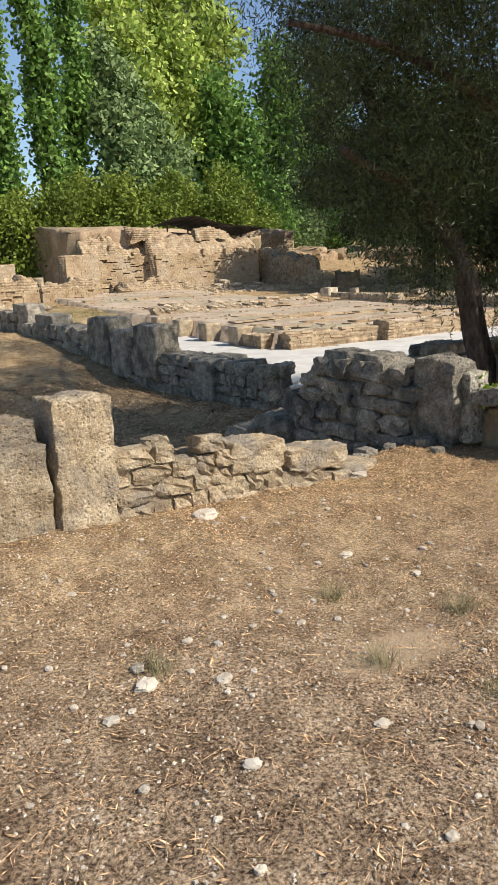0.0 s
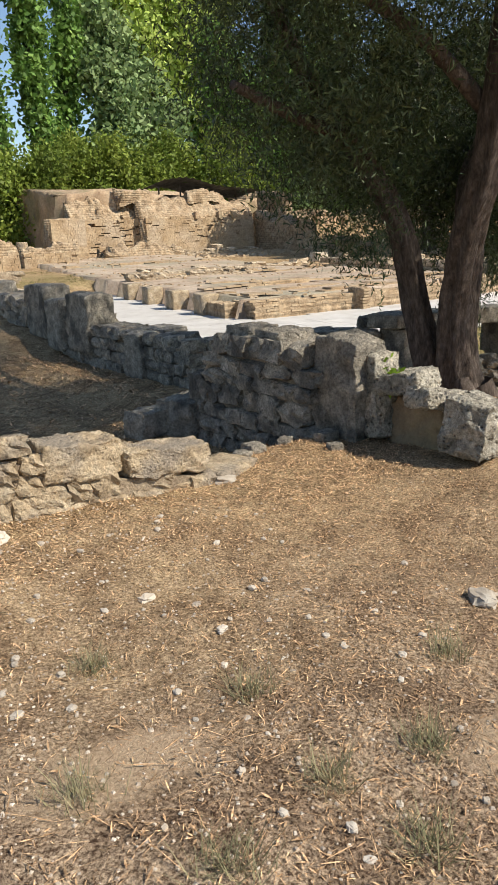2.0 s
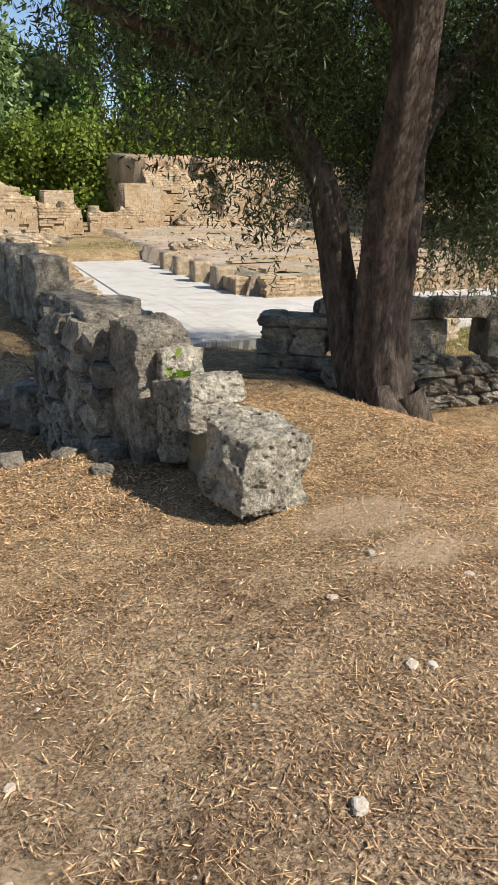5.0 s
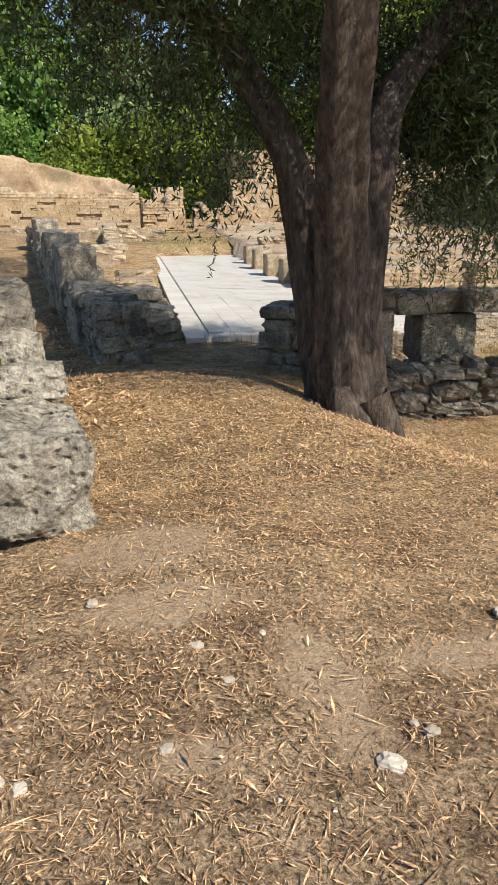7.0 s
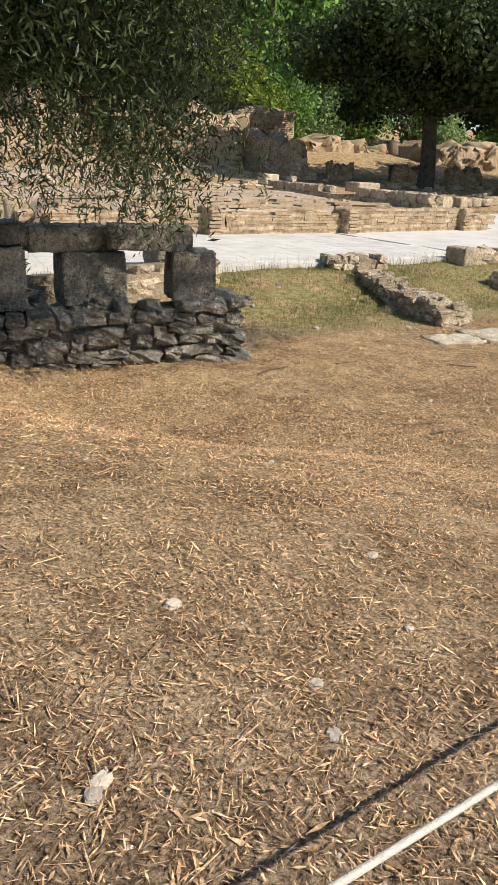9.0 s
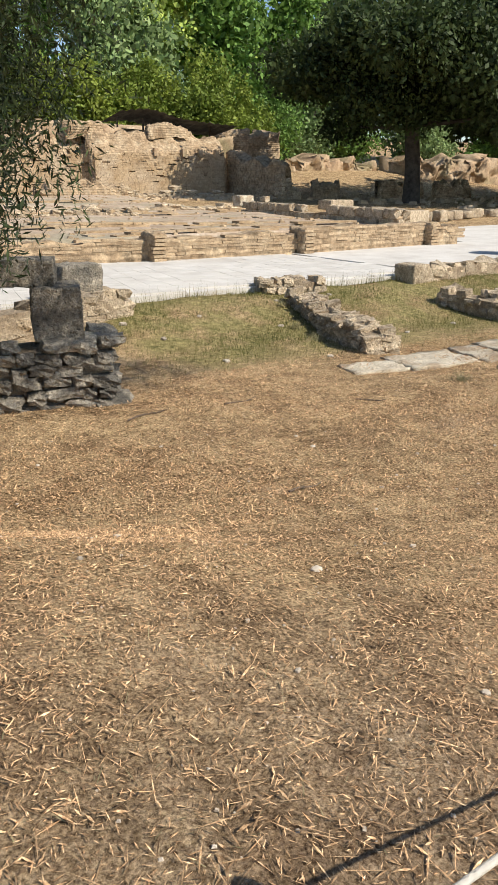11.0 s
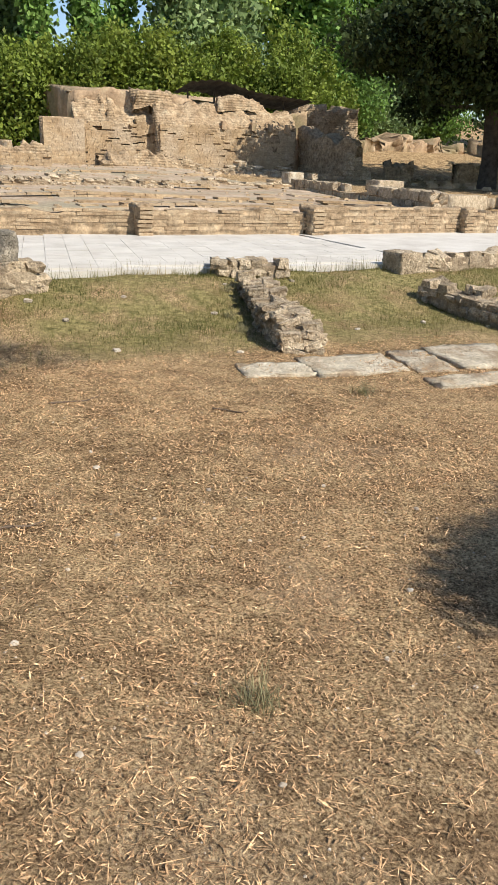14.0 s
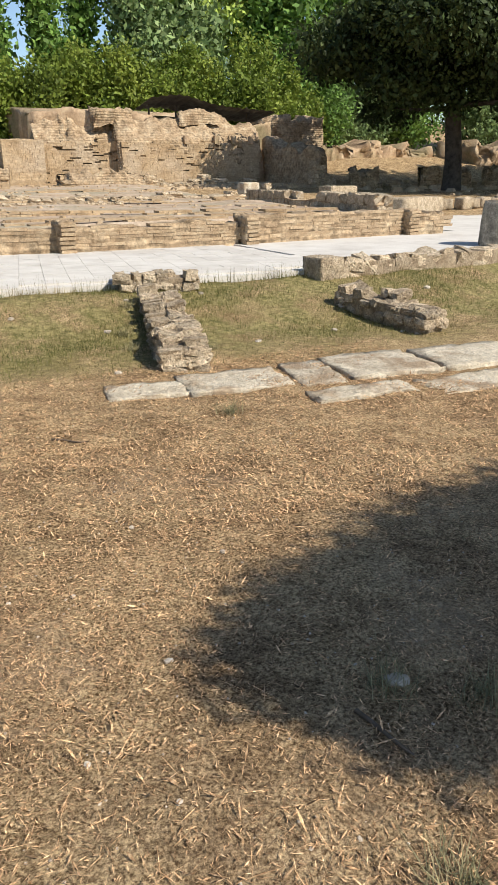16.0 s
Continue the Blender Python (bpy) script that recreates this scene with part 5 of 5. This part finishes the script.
for k in range(58):
    a, off = q.uniform(0, 6.28), q.uniform(1.0, 9.2)
    z = q.uniform(4.8, 14.0)
    if math.cos(a) < 0.1:
        off, z = min(off, 7.0), min(z, 7.5 + 0.4 * (7 - min(off, 7.0)))
    pb.append(((math.cos(a) * off, math.sin(a) * off, z), (q.uniform(1.4, 2.4), q.uniform(1.4, 2.4), q.uniform(0.9, 1.6))))
    if k % 3 == 0:
        limb("branch", plane, [(-0.2, 0, min(z, 8) - 0.6), (math.cos(a) * off * 0.5, math.sin(a) * off * 0.5, z - 0.4), (math.cos(a) * off, math.sin(a) * off, z)], [0.18, 0.1, 0.03], DARK_BARK, 8)
leaf_cloud("crown", blob_points(np.random.RandomState(8), pb, 84000, 0.3, 0.3, 12), 0.31, 0.6, DARK_LEAF, plane, 9)

# the tree beside the path whose shade falls on the grass
side = new("olive_tree")
side.location = (18.7, -2.4, gz(18.7, -2.4) - 0.1)
tagged(side, "grey-green olive tree beside the path", "tree")
limb("trunk", side, [(0, 0, -0.3), (-0.1, 0, 1.0), (-0.3, 0.1, 2.2), (-0.8, 0.4, 3.6)], [0.34, 0.26, 0.2, 0.08], BARK, 16, 0.14)
for k, tip in enumerate(((-2.2, 0.8, 3.7), (-1.6, 0.1, 4.0), (0.8, 0.6, 4.4), (-1.2, 0.9, 4.0))):
    limb("branch", side, [(-0.3, 0.1, 2.1), tuple(c * 0.55 + d for c, d in zip(tip, (0, 0, 1.1))), tip], [0.12, 0.08, 0.02], BARK, 8, 0.05, k)
leaf_cloud("crown", blob_points(np.random.RandomState(12), [((-1.35, 0.82, 4.0), (1.15, 0.46, 0.4)), ((-0.2, 0.98, 4.3), (1.3, 0.44, 0.4)), ((-2.0, 0.85, 3.8), (0.6, 0.45, 0.4)), ((1.0, 1.05, 4.3), (1.2, 0.45, 0.4))], 64000, 0.3, 0.10, 10), 0.115, 0.25, OLIVE_LEAF, side, 13)

# ---- rope fence along the path ----
fence = new("rope_fence")
tagged(fence, "white cord strung between steel posts along the path", "fence")


def rope_y(x):
    return 0.06 + 0.023 * x - 0.035 * max(0, min(x, 14) - 10.5)


def rope_z(x):
    return 0.40 - 0.0145 * x - 0.075 * max(0, x - 10.5)


POSTS = (-3.6, 4.3, 10.42, 17.6)
run = []
for a, b in zip(POSTS, POSTS[1:]):
    for k in range(14):
        s = k / 14
        x = a + (b - a) * s
        run.append((x, rope_y(x), rope_z(x) - 0.16 * s * (1 - s) * 1.0))
run.append((POSTS[-1], rope_y(POSTS[-1]), rope_z(POSTS[-1])))
bm = bmesh.new()
tube(bm, run, [0.0065] * len(run), 8)
part("cord", bm, ROPE, fence, smooth=True)
for x in POSTS:
    y = rope_y(x)
    low, high = gz(x, y) - 0.2, rope_z(x) + 0.03
    bm = bmesh.new()
    tube(bm, [(x, y + 0.02, low), (x, y + 0.02, (low + high) / 2), (x, y + 0.02, high)], [0.016, 0.016, 0.016], 12)
    post = part("post", bm, STEEL, fence, smooth=True)
    bm = bmesh.new()
    tube(bm, [(x, y + 0.02, high - 0.01), (x, y + 0.02, high + 0.012), (x, y + 0.02, high + 0.03)], [0.026, 0.026, 0.02], 14)
    part("cap", bm, STEEL, post, "round steel post cap", True)

# ---- weeds and grass ----
def blades(name, spots, length, width, mat, seed, label, category, per=1, spread=0.0, flop=0.6, parent=None):
    g = np.random.RandomState(seed)
    c = np.repeat(np.asarray(spots, float), per, 0)
    n = len(c)
    c[:, :2] += g.normal(size=(n, 2)) * spread
    d = np.concatenate([g.normal(size=(n, 2)) * flop, np.ones((n, 1))], 1)
    d /= np.linalg.norm(d, axis=1)[:, None]
    e = np.stack([-d[:, 1], d[:, 0], np.zeros(n)], 1) + 1e-4
    e /= np.linalg.norm(e, axis=1)[:, None]
    h = length * g.uniform(0.5, 1.3, n)[:, None]
    w = width * g.uniform(0.6, 1.2, n)[:, None]
    v = np.stack([c - e * w, c + e * w, c + d * h + e * w * 0.15, c + d * h - e * w * 0.15], 1).reshape(-1, 3)
    ob = quads(name, v, mat, parent)
    if parent is None:
        tagged(ob, label, category)
    return ob


tufts = ((3.05, 1.75), (2.95, 1.15), (2.45, 1.05), (3.35, 1.05), (3.0, 0.75), (2.2, 1.6), (3.9, 1.4), (2.6, 2.35), (1.3, 2.2), (14.6, 1.75), (14.9, 1.55), (14.3, 1.0), (12.9, 1.75), (15.5, 5.05), (15.9, 9.0), (15.5, 7.6), (15.6, 8.2), (16.3, 7.3))
for k, (x, y) in enumerate(tufts):
    tagged(blades("grass_tuft", [(x, y, gz(x, y) - 0.01)], 0.13, 0.0022, TUFT, 300 + k, "", "", 150, 0.045, 0.75), "grey-green tuft of half-dry grass", "grass tuft", "tufts along the path")
g = np.random.RandomState(21)
n = 70000
mx, my = g.uniform(12.6, 22.0, n), g.uniform(6.6, 9.8, n)
keep = g.uniform(size=n) < ease(6.2, 8.4, my) * (0.62 + 0.38 * np.sin(1.7 * mx + 2 * np.sin(1.9 * my)))
mx, my = mx[keep], my[keep]
tagged(blades("meadow_grass", np.stack([mx, my, ground_z(mx, my)], 1), 0.055, 0.003, GRASS, 22, "", "", 1, 0.0, 0.6), "short half-dry green grass by the court", "grass", kind="stuff")
ex = g.uniform(8.7, 19.5, 900)
ey = 9.72 + g.normal(size=900) * 0.06
tagged(blades("edge_grass", np.stack([ex, ey, ground_z(ex, ey)], 1), 0.2, 0.003, GRASS, 23, "", "", 1, 0.0, 0.3), "taller grass along the edge of the court", "grass", kind="stuff")
sx_, sy_ = g.uniform(0, 17, 5000), g.uniform(0.5, 6.3, 5000)
keep = np.sin(1.1 * sx_ + 3 * np.sin(0.8 * sy_)) > 0.35
sx_, sy_ = sx_[keep], sy_[keep]
tagged(blades("sparse_grass", np.stack([sx_, sy_, ground_z(sx_, sy_)], 1), 0.05, 0.0016, TUFT, 24, "", "", 1, 0.0, 1.1), "sparse dry grass blades among the litter", "grass", kind="stuff")
weed = new("weed")
weed.location = (6.0, 3.68, 0.62)
tagged(weed, "bright green weed growing from the stone wall", "plant")
for k in range(26):
    c = g.normal(size=3) * np.array((0.03, 0.05, 0.07))
    leaf_cloud("leaf", np.array([c]), 0.07, 0.6, WEED_LEAF, weed, 500 + k)

gx_, gy_ = g.uniform(8.0, 16.0, 6000), g.uniform(28.9, 37, 6000)
keep = np.sin(0.9 * gx_ + 2.5 * np.sin(0.7 * gy_)) > -0.3
gx_, gy_ = gx_[keep], gy_[keep]
tagged(blades("strip_grass", np.stack([gx_, gy_, ground_z(gx_, gy_)], 1), 0.11, 0.009, GRASS, 25, "", "", 1, 0.0, 0.7), "uneven half-dry grass behind the court", "grass", kind="stuff")

# ---- stones, twigs and litter on the ground ----
PEBBLES = unit_meshes("pebble", 9, 5, PEBBLE, 0.34, 0.78, 401)


def lay(name, x, y, s, t=0.0, flat=0.5, long=1.3, label="", group=""):
    ob = new(name, RNG.choice(PEBBLES))
    ob.matrix_basis = pose(x, y, gz(x, y) + s * flat * 0.22, 0, 0, t) @ Matrix.Diagonal((s * long, s, s * flat, 1))
    return tagged(ob, label, "stone", group)


for x, y, s, t in ((2.62, 3.72, 0.17, 10), (4.46, 3.95, 0.15, -20), (2.6, 3.55, 0.05, 0), (2.2, 2.18, 0.05, 30), (1.5, 1.93, 0.075, 10), (0.94, 1.97, 0.06, 0), (1.19, 2.11, 0.1, 30), (1.23, 2.26, 0.07, 70), (1.82, 1.24, 0.06, 0), (1.21, 1.34, 0.06, -30), (3.11, 2.75, 0.08, 5), (4.45, 1.62, 0.15, 60), (3.25, 2.25, 0.05, 0), (5.94, 1.42, 0.06, 30), (6.0, 1.38, 0.05, 80), (5.4, 1.0, 0.07, 60), (6.55, 1.77, 0.05, 0), (6.6, 1.59, 0.045, 10), (6.27, 2.1, 0.05, 60), (5.93, 1.91, 0.05, 0), (6.91, 1.17, 0.08, -35), (7.07, 1.24, 0.05, 0), (6.37, 1.39, 0.05, 0), (7.67, 1.72, 0.10, 15), (8.89, 1.41, 0.06, 20), (9.74, 1.47, 0.05, 0), (9.07, 0.94, 0.05, 0), (8.99, 0.76, 0.05, 60), (8.44, 0.85, 0.055, 20), (8.41, 0.82, 0.05, 70), (10.83, 3.11, 0.05, 0), (9.84, 4.54, 0.05, 0), (12.95, 4.24, 0.05, 10), (11.43, 2.19, 0.06, 0), (14.66, 1.77, 0.10, -10)):
    lay("field_stone", x, y, s * (0.72 if x > 4.6 else 0.9), t, 0.55, 1.3, "pale flat stone lying on the dry ground", "loose stones on the ground")
r = random.Random(77)
for k in range(260):
    x = r.uniform(0.2, 4.6) if k < 170 else r.uniform(4.6, 15.0)
    y = r.uniform(0.35, 3.6) if k < 170 else r.uniform(0.35, 5.0)
    lay("pebble", x, y, r.uniform(0.010, 0.032) * (1.25 if k < 170 else 0.9), r.uniform(0, 180), r.uniform(0.5, 0.8), r.uniform(1.0, 1.5), "small pale pebble on the dry ground", "pebbles on the ground")
for k in range(18):
    x, y = r.uniform(13.2, 21), r.uniform(6.6, 9.5)
    lay("field_stone", x, y, r.uniform(0.04, 0.10), r.uniform(0, 180), 0.6, 1.3, "pale stone in the short grass", "stones in the grass")


def gravel(name, count, box, size, seed, label, bias=None):
    """Tiny stones, each a small wedge, joined into one mesh."""
    g = np.random.RandomState(seed)
    x, y = g.uniform(box[0], box[1], count), g.uniform(box[2], box[3], count)
    if bias is not None:
        keep = g.uniform(size=count) < bias(x, y)
        x, y = x[keep], y[keep]
    n = len(x)
    s = size * g.uniform(0.4, 1.5, n)[:, None]
    c = np.stack([x, y, ground_z(x, y)], 1)
    a = g.uniform(0, 6.28, n)
    ring = []
    for k in range(4):
        ang = a + k * math.pi / 2 + g.uniform(-0.3, 0.3, n)
        ring.append(c + np.stack([np.cos(ang), np.sin(ang), np.full(n, 0.05)], 1) * s)
    top = [c + (p - c) * 0.55 + np.array((0, 0, 1)) * s * 0.55 for p in ring]
    v = [np.stack([top[0], top[1], top[2], top[3]], 1)]
    for k in range(4):
        v.append(np.stack([ring[k], ring[(k + 1) % 4], top[(k + 1) % 4], top[k]], 1))
    verts = np.stack(v, 1).reshape(-1, 3)
    ob = quads(name, verts, PEBBLE_MANY)
    return tagged(ob, label, "gravel", kind="stuff")


gravel("gravel", 7500, (-0.5, 5.2, 0.2, 4.0), 0.008, 55, "fine pale gravel scattered on the ground", lambda x, y: ease(5.2, 2.0, x))
gravel("gravel", 2600, (4.5, 16, 0.2, 5.5), 0.006, 56, "sparse fine gravel among the leaf litter")


def worn(x, y):
    """How much litter is left on the ground: little on the bare patches."""
    left = np.ones_like(x)
    for bx, by, ba, bb in BARE:
        left = np.minimum(left, 0.30 + ease(0.5, 1.35, np.hypot((x - bx) / ba, (y - by) / bb)))
    return left


def litter(name, count, box, length, width, seed, label, bias=None, lift=0.35):
    g = np.random.RandomState(seed)
    x, y = g.uniform(box[0], box[1], count), g.uniform(box[2], box[3], count)
    if bias is not None:
        keep = g.uniform(size=count) < bias(x, y)
        x, y = x[keep], y[keep]
    n = len(x)
    a = g.uniform(0, 6.28, n)
    d = np.stack([np.cos(a), np.sin(a), g.normal(size=n) * lift], 1)
    e = np.stack([-np.sin(a), np.cos(a), g.normal(size=n) * 0.4], 1)
    h = length * g.uniform(0.4, 1.4, n)[:, None] / 2
    w = width * g.uniform(0.5, 1.4, n)[:, None] / 2
    c = np.stack([x, y, ground_z(x, y)], 1)
    c[:, 2] += 0.006 + np.abs(d[:, 2]) * h[:, 0]
    v = np.stack([c - d * h, c + e * w, c + d * h, c - e * w], 1).reshape(-1, 3)
    return tagged(quads(name, v, LITTER), label, "leaf litter", kind="stuff")


litter("leaf_litter", 330000, (-0.6, 17.0, 0.25, 3.3), 0.026, 0.0034, 61, "dry fallen olive leaves and straw on the ground", lambda x, y: worn(x, y) * (0.28 + 0.72 * ease(1.5, 6.0, x)) * (0.68 + 0.32 * np.sin(2.1 * x + 2 * np.sin(1.7 * y))), 0.28)
litter("leaf_litter", 190000, (2.4, 18.0, 3.2, 6.8), 0.036, 0.0055, 62, "dry fallen leaves and straw further off", lambda x, y: worn(x, y) * (0.72 + 0.28 * np.sin(1.9 * x + 2 * np.sin(1.3 * y))))
litter("leaf_litter", 20000, (-0.6, 17.5, 0.1, 4.5), 0.042, 0.0065, 64, "larger pale fallen leaves on the ground")
litter("leaf_litter", 14000, (1.2, 7.0, 4.6, 13.0), 0.07, 0.018, 65, "dark dry leaves on the floor of the ruined room")
litter("straw", 22000, (-0.6, 17.5, 0.1, 5.0), 0.10, 0.003, 63, "long dry straw stalks on the ground", None, 0.12)
for k, (x, y, l, t) in enumerate(((11.95, 5.6, 0.45, 10), (12.9, 5.55, 0.45, 15), (14.1, 5.1, 0.3, -40), (14.42, 1.68, 0.26, -75), (12.2, 3.5, 0.3, 5), (4.6, 0.6, 0.35, 10))):
    bm = bmesh.new()
    c, s = math.cos(radians(t)), math.sin(radians(t))
    pts_ = [(x + c * l * f, y + s * l * f + 0.02 * math.sin(7 * f), gz(x + c * l * f, y + s * l * f) + 0.012) for f in (0, 0.35, 0.7, 1)]
    tube(bm, pts_, [0.009, 0.008, 0.006, 0.003], 6)
    tagged(part("twig", bm, TWIG, smooth=True), "dry broken twig lying on the ground", "twig", "twigs on the ground")


def rubble_scatter(name, count, box, size, seed, level, mat, label):
    """Broken bits strewn over a surface, joined into one mesh."""
    g = np.random.RandomState(seed)
    x, y = g.uniform(box[0], box[1], count), g.uniform(box[2], box[3], count)
    keep = level(x, y) > -0.5
    x, y = x[keep], y[keep]
    n = len(x)
    s = size * g.uniform(0.3, 1.6, n)[:, None]
    c = np.stack([x, y, level(x, y) - 0.02], 1)
    a = g.uniform(0, 6.28, n)
    ring = [c + np.stack([np.cos(a + k * 1.57 + 0.2 * k), np.sin(a + k * 1.57), np.zeros(n)], 1) * s for k in range(4)]
    top = [c + (p - c) * g.uniform(0.45, 0.8, n)[:, None] + np.array((0, 0, 1)) * s * 0.7 for p in ring]
    v = [np.stack(top, 1)] + [np.stack([ring[k], ring[(k + 1) % 4], top[(k + 1) % 4], top[k]], 1) for k in range(4)]
    return tagged(quads(name, np.stack(v, 1).reshape(-1, 3), mat), label, "rubble", kind="stuff")


rubble_scatter("terrace_rubble", 700, (12.6, 28, 15, 45), 0.07, 81, terrace_z, BRICK_MANY, "broken brick rubble strewn over the terrace")
rubble_scatter("ruin_rubble", 500, (20, 38, 40, 45), 0.18, 82, ground_z, BRICK_MANY, "fallen brick rubble below the high wall")
rubble_scatter("field_rubble", 700, (38, 75, 28, 46), 0.22, 83, ground_z, BRICK_MANY, "scattered stones under the trees")
